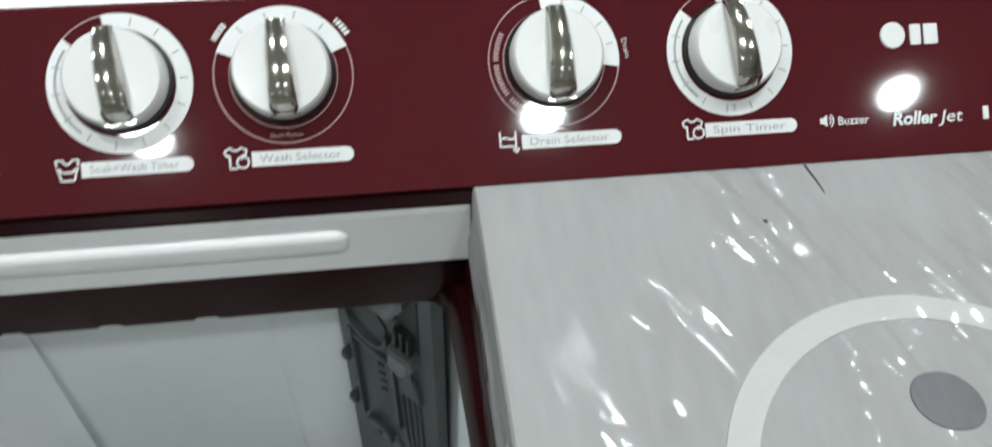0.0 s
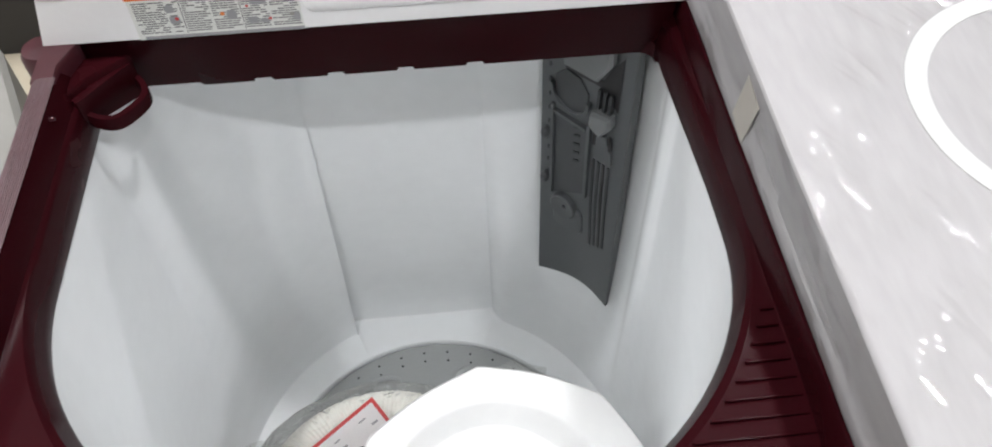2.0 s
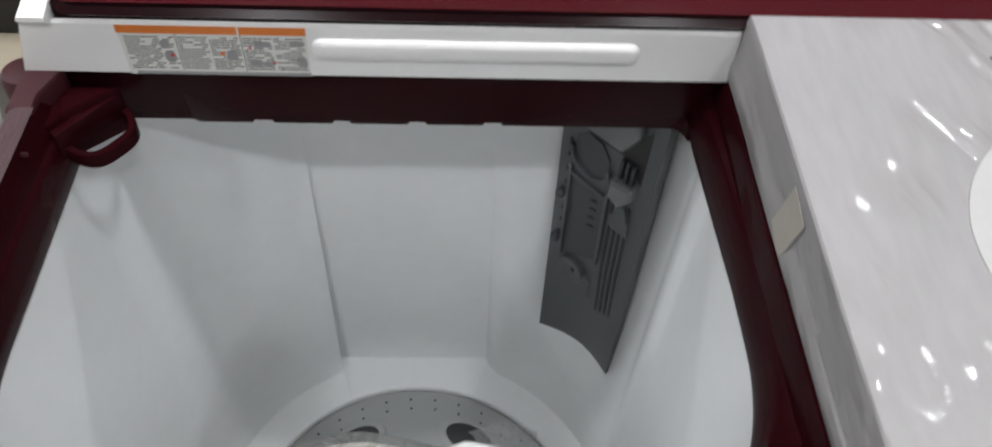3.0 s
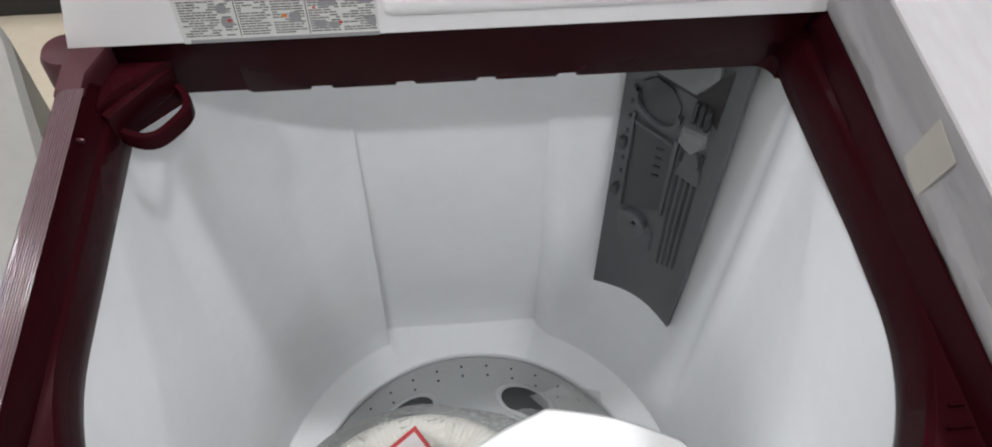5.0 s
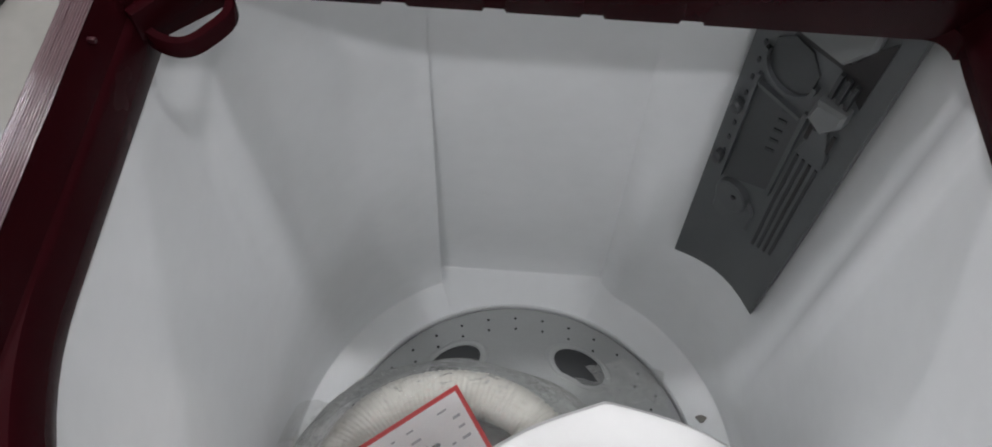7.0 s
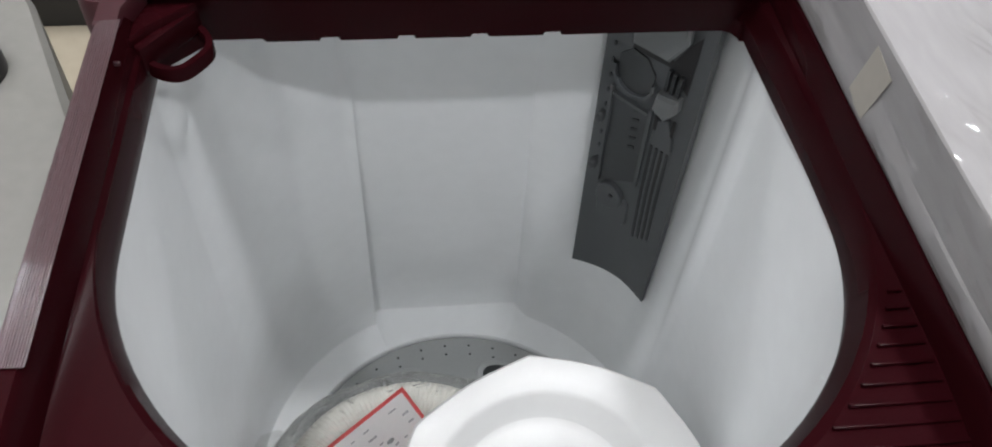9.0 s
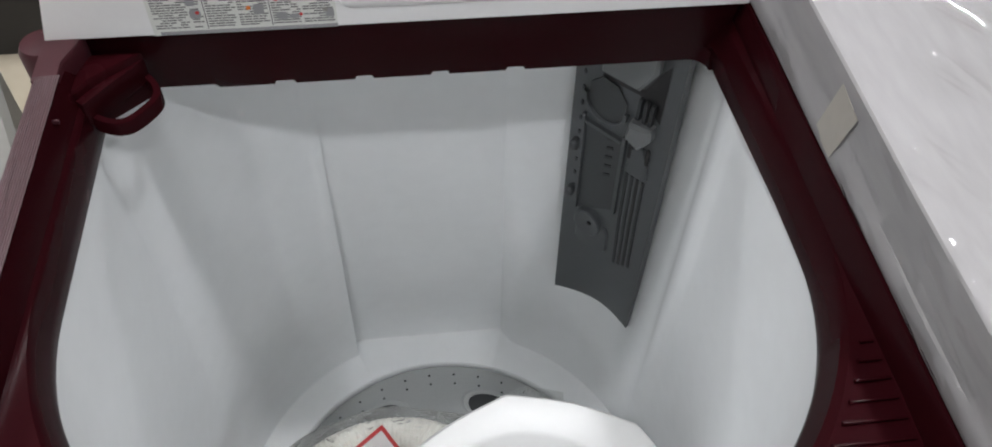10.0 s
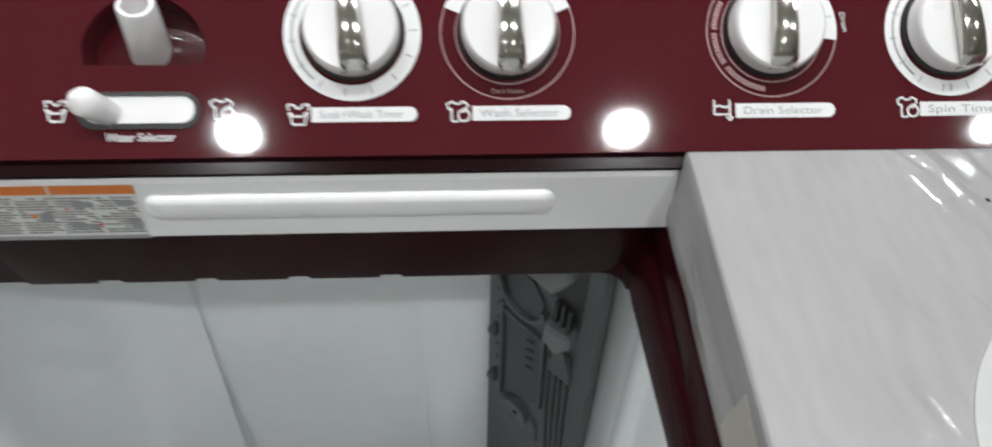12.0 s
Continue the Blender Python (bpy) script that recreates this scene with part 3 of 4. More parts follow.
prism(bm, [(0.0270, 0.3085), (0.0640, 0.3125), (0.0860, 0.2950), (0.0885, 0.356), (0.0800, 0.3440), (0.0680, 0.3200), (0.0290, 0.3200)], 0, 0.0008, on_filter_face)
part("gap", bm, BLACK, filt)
bm = bmesh.new()
prism(bm, [(0.0290, 0.3200), (0.0660, 0.3215), (0.0800, 0.3460), (0.0800, 0.372), (0.0290, 0.372)], 0, 0.009, on_filter_face, 0.003)
part("filter_handle", bm, FILTER_LIGHT, filt, "pale grey filter handle")

# console: white housing and front bar
bm = bmesh.new()
sec = [(0.150, -0.060), (0.034, -0.060), (0.034, 0.001), (0.0065, 0.001), (0.0065, 0.044), (0.032, 0.048), (0.0735, 0.082), (0.0745, 0.1095), (0.083, 0.1135), (0.140, 0.110), (0.150, 0.10)]
loops = []
for s, dx in ((0, 0.003), (1, 0.0), (2, 0.0), (3, 0.003)):
    loop = []
    for y, z in sec:
        lean = 0.010 * min(1, max(0, z) / 0.04) + 0.036 * max(0, z - 0.04) / 0.066
        x = (-0.430 + lean + (0.004 if s == 0 else 0)) if s < 2 else (0.370 - lean - (0.004 if s == 3 else 0))
        loop.append((x, y, z - (0.0015 if s in (0, 3) else 0)))
    loops.append(loop)
part("console_housing", rings(bm, loops, True, True), CONSOLE_WHITE, machine, "white plastic console housing", smooth=30)
bm = bmesh.new()
bar = [(0.012, 0.000), (0.0012, 0.000), (0.0, 0.0012), (0.0, 0.0375), (0.0016, 0.0395), (0.012, 0.0405)]
loops = [[(x + (0.010 * max(0, z) / 0.04 if k == 0 else 0), y, z) for y, z in bar] for k, x in enumerate((-0.430, -0.0004))]
front_bar = part("console_bar", rings(bm, loops, True, True), CONSOLE_WHITE, machine, "white console front bar", smooth=30)
bm = bmesh.new()
rings(bm, [[on_bar(u, v, h) for u, v in pill(-0.2560 + d, -0.0590 - d, 0.0135 + d, 0.0308 - 0.6 * d, max(0.0012, 0.0072 - d))]
           for d, h in ((0.0, -0.001), (0.0005, 0.0009), (0.0018, 0.0021), (0.0036, 0.0031), (0.0056, 0.0037), (0.0075, 0.0039))], cap_last=True)
part("grip_ridge", bm, CONSOLE_WHITE, front_bar)
# left shoulder of the console
bm = bmesh.new()
prism(bm, [(-0.4190, -0.0115), (-0.4030, -0.0115), (-0.3770, 0.093), (-0.3835, 0.093)], -0.020, 0.0012, on_panel, 0.002)
part("console_shoulder", bm, CONSOLE_WHITE, machine)

# dark strip and rim paint the rolled edge's dark reflection; then the glossy panel
bm = bmesh.new()
rings(bm, [[(x, 0.0018, 0.0398), (x, 0.0020, 0.0430), (x, 0.0040, 0.0492), (x, 0.02, 0.055), (x, 0.02, 0.0400)] for x in (-0.400, 0.362)], True, True)
part("seam", bm, EDGE_DARK, machine)
HOP = [(-0.2768, 0.0435)] + [(u, v) for u, v in arc(-0.2498, 0.0475, 0.0285, 172, 8, 22)] + [(-0.2227, 0.0435)]
bm = bmesh.new()
back_outline = arc(-0.3895, 0.0055, 0.0125, 195, 270, 5) + arc(0.352, 0.002, 0.009, 270, 340, 5) + arc(0.336, 0.083, 0.010, 20, 90, 5) + arc(-0.3680, 0.083, 0.010, 90, 165, 5)
lo = [on_panel(u, v, -0.0012) for u, v in back_outline]
hi = [on_panel(u * 0.99, 0.045 + (v - 0.045) * 0.9, -0.0012) for u, v in back_outline]
rings(bm, [[on_panel(u, v, -0.009) for u, v in back_outline], lo, hi])
part("panel_backing", bm, EDGE_DARK, machine, "dark rim painted for the reflection in the panel's rolled edge", smooth=20)
bm = bmesh.new()
PT = 0.0
outline = arc(-0.3900, 0.0095, 0.009, 200, 270, 5) + arc(0.352, 0.0075, 0.007, 270, 340, 5) + arc(0.334, 0.081, 0.010, 20, 90, 5) + arc(-0.3655, 0.081, 0.010, 90, 165, 5)
outer = [bm.verts.new(on_panel(u, v, PT)) for u, v in outline]
hole = [bm.verts.new(on_panel(u, v, PT)) for u, v in HOP]
es = [bm.edges.new((a[i], a[(i + 1) % len(a)])) for a in (outer, hole) for i in range(len(a))]
bmesh.ops.triangle_fill(bm, use_beauty=True, use_dissolve=False, edges=es)
cu, cv = 0.0, 0.045
prev = outer
for k, (grow, h) in enumerate(((0.0018, PT - 0.0006), (0.0034, PT - 0.0022), (0.0044, PT - 0.0050), (0.0046, -0.012))):
    ring = []
    for u, v in outline:
        du, dv = (1 if u > 0 else -1), (1 if v > cv else -1)
        ring.append(bm.verts.new(on_panel(u + du * grow * 0.7, v + (grow if dv > 0 else -0.2 * grow), h if dv > 0 else max(h, -0.004))))
    for i in range(len(ring)):
        j = (i + 1) % len(ring)
        bm.faces.new((prev[i], prev[j], ring[j], ring[i]))
    prev = ring
deep = [bm.verts.new(on_panel(CX0 + (u - CX0) * 0.92, 0.047 + (v - 0.047) * 0.90, -0.012 - 0.55 * max(0, v - 0.0435) * 0.3)) for CX0 in (-0.2498,) for u, v in HOP]
for i in range(len(hole)):
    j = (i + 1) % len(hole)
    bm.faces.new((hole[i], deep[i], deep[j], hole[j]))
bm.faces.new(deep)
panel = part("control_panel", bm, PANEL_RED, machine, "glossy burgundy control panel", smooth=8)


def on_face(u, v, h):
    return on_panel(u, v, PT + h)


# water inlet spout in the pocket
bm = bmesh.new()
b0, b1 = Vector((-0.2510, 0.0530, 0.0700)), Vector((-0.2492, 0.0455, 0.1050))
ax = (b1 - b0).normalized()
e1 = ax.cross(Vector((0, 1, 0))).normalized()
e2 = ax.cross(e1)
L = [(b0, 0.0098), (b0 + (b1 - b0) * 0.5, 0.0092), (b1 - ax * 0.001, 0.0087), (b1, 0.0080), (b1, 0.0066), (b1 - ax * 0.012, 0.0060)]
rings(bm, [[tuple(c + (e1 * math.cos(a) + e2 * math.sin(a)) * r) for a in np.linspace(0, 2 * math.pi, 28, endpoint=False)] for c, r in L], True, True)
part("inlet_spout", bm, KNOB_WHITE, panel, "white plastic water inlet spout")

# water selector slot
bm = bmesh.new()
annulus_outline = pill(-0.2800, -0.2245, 0.0140, 0.0310, 0.0080)
inner_outline = pill(-0.2770, -0.2268, 0.0165, 0.0290, 0.0060)
L = [[on_face(u, v, h) for u, v in o] for o, h in ((annulus_outline, 0.0002), (annulus_outline, 0.0010), (inner_outline, 0.0012), (inner_outline, 0.0002))]
rings(bm, L)
slot = part("selector_slot", bm, BLACK, panel, "black rimmed white selector slot")
bm = bmesh.new()
L = [[on_face(u * k + (1 - k) * -0.252, v * k + (1 - k) * 0.0227, h) for u, v in inner_outline] for k, h in ((1.0, 0.0004), (0.97, 0.0008), (0.9, 0.0007))]
rings(bm, L, cap_last=True)
part("slot_bed", bm, KNOB_WHITE, slot, "white slot bed")
bm = bmesh.new()
L = []
for k in range(9):
    s = k / 8
    r = 0.0058 + 0.0012 * s if s < 0.75 else 0.0067 * math.cos((s - 0.75) * 6.0)
    L.append([on_face(-0.2655 - 0.009 * s + r * math.cos(a), 0.0215 + 0.0045 * s + r * math.sin(a), 0.0005 + 0.016 * s) for a in np.linspace(0, 2 * math.pi, 22, endpoint=False)])
rings(bm, L, True, True)
part("selector_lever", bm, KNOB_WHITE, slot, "white rounded selector lever")


def label_pill(u0, u1, text, parent):
    bm = bmesh.new()
    prism(bm, [(u0, 0.0163)] + arc(u1 - 0.0034, 0.0197, 0.0034, -90, 90, 8) + [(u0, 0.0231)], 0.0001, 0.0004, on_face)
    p = part("label_strip", bm, PRINT_WHITE, parent, "white printed label strip", smooth=0)
    words("lettering", text, 0.0052, (u0 + 0.0035, 0.0180), PRINT_GREY, p, on_face, width=(u1 - u0) * 0.80, h=0.0006)


def strokes(bm, segs, w, ox, oy, k):
    """Line drawing from straight strokes in unit coordinates."""
    for x1, y1, x2, y2 in segs:
        dx, dy = x2 - x1, y2 - y1
        n = math.hypot(dx, dy) or 1
        px, py = -dy / n * w / 2, dx / n * w / 2
        q = [(x1 * k + px, y1 * k + py), (x2 * k + px, y2 * k + py), (x2 * k - px, y2 * k - py), (x1 * k - px, y1 * k - py)]
        bm.faces.new([bm.verts.new(on_face(ox + a, oy + b, 0.0004)) for a, b in q])


SHIRT = [(-1, 0.7, -0.45, 1), (-0.45, 1, -0.25, 0.75), (-0.25, 0.75, 0.25, 0.75), (0.25, 0.75, 0.45, 1), (0.45, 1, 1, 0.7), (1, 0.7, 0.8, 0.2), (0.8, 0.2, 0.55, 0.3),
         (0.55, 0.3, 0.55, -0.1), (-1, 0.7, -0.8, 0.2), (-0.8, 0.2, -0.55, 0.3), (-0.55, 0.3, -0.55, -0.9), (-0.55, -0.9, 0.1, -0.9)]
BASIN = [(-1, 0.1, -0.6, 0.1), (-0.6, 0.1, -0.5, -0.2), (-0.5, -0.2, 0.5, -0.2), (0.5, -0.2, 0.6, 0.1), (0.6, 0.1, 1, 0.1), (-0.8, 0, -0.55, -0.95), (-0.55, -0.95, 0.55, -0.95), (0.55, -0.95, 0.8, 0),
         (-1, 0.9, -0.4, 0.9), (-0.4, 0.9, -0.2, 0.55), (-0.2, 0.55, 0.2, 0.55), (0.2, 0.55, 0.4, 0.9), (0.4, 0.9, 1, 0.9), (-1, 0.9, -0.9, 0.35), (1, 0.9, 0.9, 0.35)]
TANK = [(-0.9, 0.9, -0.9, -0.5), (-0.9, -0.5, 0.6, -0.5), (0.6, 0.9, 0.6, -0.8), (-0.9, 0.2, -0.4, 0.35), (-0.4, 0.35, 0.1, 0.15), (0.1, 0.15, 0.6, 0.3), (0.6, -1.1, 0.3, -0.7), (0.6, -1.1, 0.9, -0.7)]


def icon(ox, oy, segs, dial, parent):
    bm = bmesh.new()
    strokes(bm, segs, 0.0009, ox, oy, 0.0050)
    if dial:
        annulus(bm, ox + 0.0030, oy - 0.0018, 0.0022, 0.0031, 0, 360, 0.0001, 0.0004, on_face, 18)
    part("pictogram", bm, PRINT_WHITE, parent, "white printed pictogram", smooth=0)


def dial(cx, kind, turn):
    cv = 0.0578
    bm = bmesh.new()
    if kind == "full":
        annulus(bm, cx, cv, 0.0245, 0.0318, -222, 102, 0.0001, 0.0005, on_face, 60)
    elif kind == "top":
        annulus(bm, cx, cv, 0.0240, 0.0318, 22, 158, 0.0001, 0.0005, on_face, 40)
    else:
        annulus(bm, cx, cv, 0.0240, 0.0318, -8, 100, 0.0001, 0.0005, on_face, 36)
    scale = part("dial_scale", bm, PRINT_WHITE, panel, "white printed dial scale", smooth=0)
    bm = bmesh.new()
    annulus(bm, cx, cv, 0.0312, 0.0318, 100 if kind == "full" else 0, 140 if kind == "full" else 360, 0.0001, 0.0004, on_face, 60)
    if kind != "full":
        annulus(bm, cx, cv, 0.0242, 0.0247, 0, 360, 0.0001, 0.0004, on_face, 60)
    part("dial_outline", bm, PRINT_PINK, panel, smooth=0)
    bm = bmesh.new()
    r0, r1 = (-222, 102) if kind == "full" else ((22, 158) if kind == "top" else (-8, 100))
    n = 13 if kind == "full" else 5
    for i in range(1, n):
        a = radians(r0 + (r1 - r0) * i / n)
        c, s = math.cos(a), math.sin(a)
        w = 0.0003
        q = [(cx + r * c - k * s * w, cv + r * s + k * c * w) for r, k in ((0.0262, -1), (0.0300, -1), (0.0300, 1), (0.0262, 1))]
        bm.faces.new([bm.verts.new(on_face(u, v, 0.0007)) for u, v in q])
    if kind == "full":
        annulus(bm, cx, cv, 0.0275, 0.0285, -215, -130, 0.0005, 0.0007, on_face, 24)
    tagged(part("tick_print", bm, PRINT_GREY, scale, smooth=0), kind="stuff")
    # knob
    kc = 0.0588

    def knob_frame(u, v, h):
        c, s = math.cos(radians(turn)), math.sin(radians(turn))
        return on_face(cx + u * c - v * s, kc + u * s + v * c, h)

    # black ring at the knob's foot stands in for its shadow on the panel
    bm = bmesh.new()
    ts = np.linspace(0, 2 * math.pi, 48, endpoint=False)
    rings(bm, [[knob_frame(r * math.cos(a), r * math.sin(a), h) for a in ts] for r, h in ((0.0236, 0.0002), (0.0236, 0.0012), (0.0225, 0.0030))], cap_last=True)
    shadow_ring = part("knob_collar", bm, BLACK, panel, "dark ring painted as the knob's shadow")
    bm = bmesh.new()
    rings(bm, [[knob_frame(r * math.cos(a), r * math.sin(a), h) for a in ts] for r, h in ((0.0220, 0.0030), (0.0219, 0.0105), (0.0213, 0.0126), (0.0203, 0.0136), (0.0120, 0.0141), (0.0040, 0.0142))], cap_last=True)
    knob = part("knob", bm, KNOB_WHITE, panel, "round white plastic knob")
    bm = bmesh.new()
    L = []
    for k in range(21):
        s = k / 20
        v = 0.0215 - 0.043 * s
        w = 0.0042 + 0.0022 * s
        hh = 0.0145 + 0.0075 * math.sin(math.pi * min(1, max(0, 0.06 + 0.88 * s))) ** 0.7
        if s > 0.9:
            hh -= 0.05 * (s - 0.9)
        L.append([knob_frame(-w, v, 0.0120), knob_frame(-w, v, hh - 0.0022), knob_frame(-w * 0.8, v, hh - 0.0006), knob_frame(-w * 0.3, v, hh), knob_frame(w * 0.3, v, hh), knob_frame(w * 0.8, v, hh - 0.0006),
                  knob_frame(w, v, hh - 0.0022), knob_frame(w, v, 0.0120)])
    rings(bm, L, True, True)
    part("knob_handle", bm, CHROME, knob, "chrome knob handle")
    return scale


dial(-0.1547, "full", 6)
sel = dial(-0.0824, "top", 2)
dra = dial(0.0443, "right", 1)
spin = dial(0.1318, "full", 9)
words("lettering", "3", 0.0046, (0.1305, 0.0285), PRINT_GREY, spin, on_face, h=0.0008)
for scale, cx, spans, rad, mt in ((sel, -0.0824, ((30, 44), (136, 150)), (0.0335, 0.0362), PRINT_WHITE), (dra, 0.0443, ((150, 178), (182, 214), (218, 262)), (0.0268, 0.0292), PRINT_PINK)):
    for a0, a1 in spans:
        bm = bmesh.new()
        k = a0
        while k < a1:
            annulus(bm, cx, 0.0578, rad[0], rad[1], k, min(a1, k + 2.2), 0.0001, 0.0004, on_face, 2)
            k += 3.2
        part("curved_print", bm, mt, scale, smooth=0)
words("lettering", "Don't Rotate", 0.0030, (-0.0905, 0.0290), PRINT_PINK, sel, on_face, width=0.0150)
words("lettering", "Drain", 0.0038, (0.0775, 0.0665), PRINT_WHITE, dra, on_face, turn=-80, width=0.0095)
label_pill(-0.1741, -0.1253, "Soak+Wash Timer", panel)
label_pill(-0.0995, -0.0532, "Wash Selector", panel)
label_pill(0.0259, 0.0744, "Drain Selector", panel)
label_pill(0.1165, 0.1634, "Spin Timer", panel)
icon(-0.1800, 0.0200, BASIN, False, panel)
icon(-0.1065, 0.0205, SHIRT, True, panel)
icon(0.0200, 0.0205, TANK, False, panel)
icon(0.1100, 0.0205, SHIRT, True, panel)
icon(-0.2890, 0.0225, BASIN, False, panel)
icon(-0.2150, 0.0225, SHIRT, True, panel)
words("lettering", "Water Selector", 0.0056, (-0.2670, 0.0083), PRINT_WHITE, panel, on_face, width=0.0310, bold=0.01)
words("lettering", "Buzzer", 0.0056, (0.1845, 0.0182), PRINT_WHITE, panel, on_face, width=0.0165, bold=0.01)
words("lettering", "Roller", 0.0088, (0.2131, 0.0163), PRINT_WHITE, panel, on_face, width=0.0245, bold=0.03, shear=0.2)
words("lettering", "Jet", 0.0088, (0.2390, 0.0163), PRINT_WHITE, panel, on_face, width=0.0125, shear=0.2)
bm = bmesh.new()
bm.faces.new([bm.verts.new(on_face(u, v, 0.0004)) for u, v in ((0.1755, 0.0190), (0.1772, 0.0190), (0.1792, 0.0175), (0.1792, 0.0235), (0.1772, 0.0219), (0.1755, 0.0219))])
annulus(bm, 0.1787, 0.0205, 0.0022, 0.0027, -50, 50, 0.0001, 0.0004, on_face, 10)
annulus(bm, 0.1787, 0.0205, 0.0036, 0.0041, -50, 50, 0.0001, 0.0004, on_face, 10)
part("buzzer_icon", bm, PRINT_WHITE, panel, smooth=0)
# maker's mark as plain shapes
bm = bmesh.new()
prism(bm, arc(0.2170, 0.0612, 0.0066, 0, 350, 30), 0, 0.0008, on_face, 0.0004)
part("badge", bm, PRINT_WHITE, panel, "round silver badge")
bm = bmesh.new()
for u0, u1 in ((0.2262, 0.2318), (0.2335, 0.2408)):
    prism(bm, pill(u0, u1, 0.0560, 0.0662, 0.0008, 3), 0, 0.0008, on_face)
part("badge_mark", bm, PRINT_WHITE, panel, "silver maker's mark as plain shapes", smooth=0)
for u in (0.2627, 0.2685, 0.2735):
    bm = bmesh.new()
    prism(bm, [(u, 0.0165), (u + 0.003, 0.0165), (u + 0.003, 0.0230), (u, 0.0230)], 0, 0.0004, on_face)
    part("print_bar", bm, PRINT_WHITE, panel, smooth=0)

# warning sticker on the bar: orange header, columns of unreadable print
bm = bmesh.new()
prism(bm, [(-0.3665, 0.0006), (-0.2582, 0.0006), (-0.2582, 0.0372), (-0.3665, 0.0372)], 0.0002, 0.0005, on_bar)
sticker = part("warning_sticker", bm, STICKER_PAPER, front_bar, "white warning sticker with orange header and small print", smooth=0)
bm = bmesh.new()
for a, b in ((-0.3672, -0.2980), (-0.2968, -0.2582)):
    prism(bm, [(a, 0.0318), (b, 0.0318), (b, 0.0374), (a, 0.0374)], 0.0005, 0.0007, on_bar)
part("orange_header", bm, ORANGE, sticker, smooth=0)
bm = bmesh.new()
rng = random.Random(11)
for x0, x1 in ((-0.3640, -0.3440), (-0.3420, -0.3352), (-0.3332, -0.3160), (-0.3150, -0.2978), (-0.2955, -0.2790), (-0.2775, -0.2595)):
    z = 0.0296
    while z > 0.0055:
        u = x0
        while u < x1 - 0.002:
            w = rng.uniform(0.0015, 0.006)
            if rng.random() < 0.84:
                prism(bm, [(u, z - 0.0009), (min(x1, u + w), z - 0.0009), (min(x1, u + w), z), (u, z)], 0.0005, 0.0006, on_bar)
            u += w + 0.0005
        z -= 0.0018
for u in (-0.3345, -0.2968):
    prism(bm, [(u, 0.004), (u + 0.0006, 0.004), (u + 0.0006, 0.0315), (u, 0.0315)], 0.0005, 0.0006, on_bar)
tagged(part("print_bar", bm, INK, sticker, smooth=0), kind="stuff")
for u, z, w, h in ((-0.3430, 0.0120, 0.0065, 0.006), (-0.3440, 0.0210, 0.0055, 0.006), (-0.3060, 0.0130, 0.006, 0.007), (-0.2895, 0.0230, 0.010, 0.004), (-0.2935, 0.0085, 0.007, 0.005),
                   (-0.2860, 0.0085, 0.006, 0.003), (-0.2680, 0.0240, 0.008, 0.004), (-0.2645, 0.0085, 0.005, 0.006)):
    bm = bmesh.new()
    prism(bm, pill(u, u + w, z, z + h, 0.0014, 3), 0.0007, 0.0009, on_bar)
    part("pictogram", bm, PRINT_GREY, sticker, smooth=0)
for u, z, w, mt in ((-0.3395, 0.0150, 0.0022, RED), (-0.3100, 0.0165, 0.0026, ORANGE), (-0.2930, 0.0215, 0.0018, RED), (-0.2800, 0.0105, 0.0020, RED), (-0.2660, 0.0125, 0.0030, TAPE)):
    bm = bmesh.new()
    prism(bm, pill(u, u + w, z, z + w, 0.0008, 3), 0.0009, 0.0011, on_bar)
    part("colour_mark", bm, mt, sticker, smooth=0)
bm = bmesh.new()
prism(bm, [(-0.3625, 0.0008), (-0.2582, 0.0008), (-0.2582, 0.0032), (-0.3625, 0.0032)], 0.0005, 0.0007, on_bar)
part("print_bar", bm, PRINT_GREY, sticker, smooth=0)

# ---- spin side: wrapped lid ----
bm = bmesh.new()
box(bm, 0.006, 0.368, -0.388, 0.004, -0.055, -0.001, 0.003)
part("spin_deck", bm, DECK_RED, machine, "burgundy deck beside the tub")
cover = thing("wrapped_spin_lid", "grey-white sheet and clear plastic wrapped round the spin lid", "lid cover", (0.18, -0.2, Z0))
rng = random.Random(3)
bm = bmesh.new()
NX, NY = 72, 84


def lid_left(y):
    return 0.0005 - 0.002 * min(1.0, max(0.0, -y) / 0.27)


def lid_z(u, v):
    return 0.0535 + 0.0012 * noise.noise((u * 22, v * 9, 0.3)) + 0.0006 * noise.noise((u * 70, v * 24, 5.0))


loops = []
for j in range(NY + 1):
    y = -0.0015 - 0.396 * j / NY
    xl, xr = lid_left(y), 0.366
    ed = 0.0012 * noise.noise((1.0, y * 30, 0)) + 0.002 * noise.noise((4.0, y * 9, 0))
    row = []
    for x, z in ((0.0012, 0.0005), (-0.0012 + 0.6 * ed, 0.006), (-0.0012 + 0.6 * ed, 0.0165), (-0.0004 + 0.5 * ed, 0.0180), (xl * 0.55 + 0.5 * ed, 0.030), (xl + ed * 0.6, 0.046), (xl + 0.0002, 0.0515), (xl + 0.0012, 0.0528)):
        row.append((x + 0.0010 * noise.noise((z * 140, y * 9, 2)), y, z))
    for i in range(NX + 1):
        u = xl + 0.003 + (xr - xl - 0.008) * i / NX
        row.append((u, y, lid_z(u, y)))
    row += [(xr - 0.003, y, 0.051), (xr, y, 0.044), (xr, y, 0.001)]
    loops.append(row)
front = [(x, -0.400, min(z, 0.046)) for x, y, z in loops[-1]]
front2 = [(x, -0.400, 0.0005) for x, y, z in loops[-1]]
back = [(x, 0.0006, min(z, 0.0525)) for x, y, z in loops[0]]
back2 = [(x, 0.0006, 0.0005) for x, y, z in loops[0]]
rings(bm, [back2, back] + loops + [front, front2], closed=False)
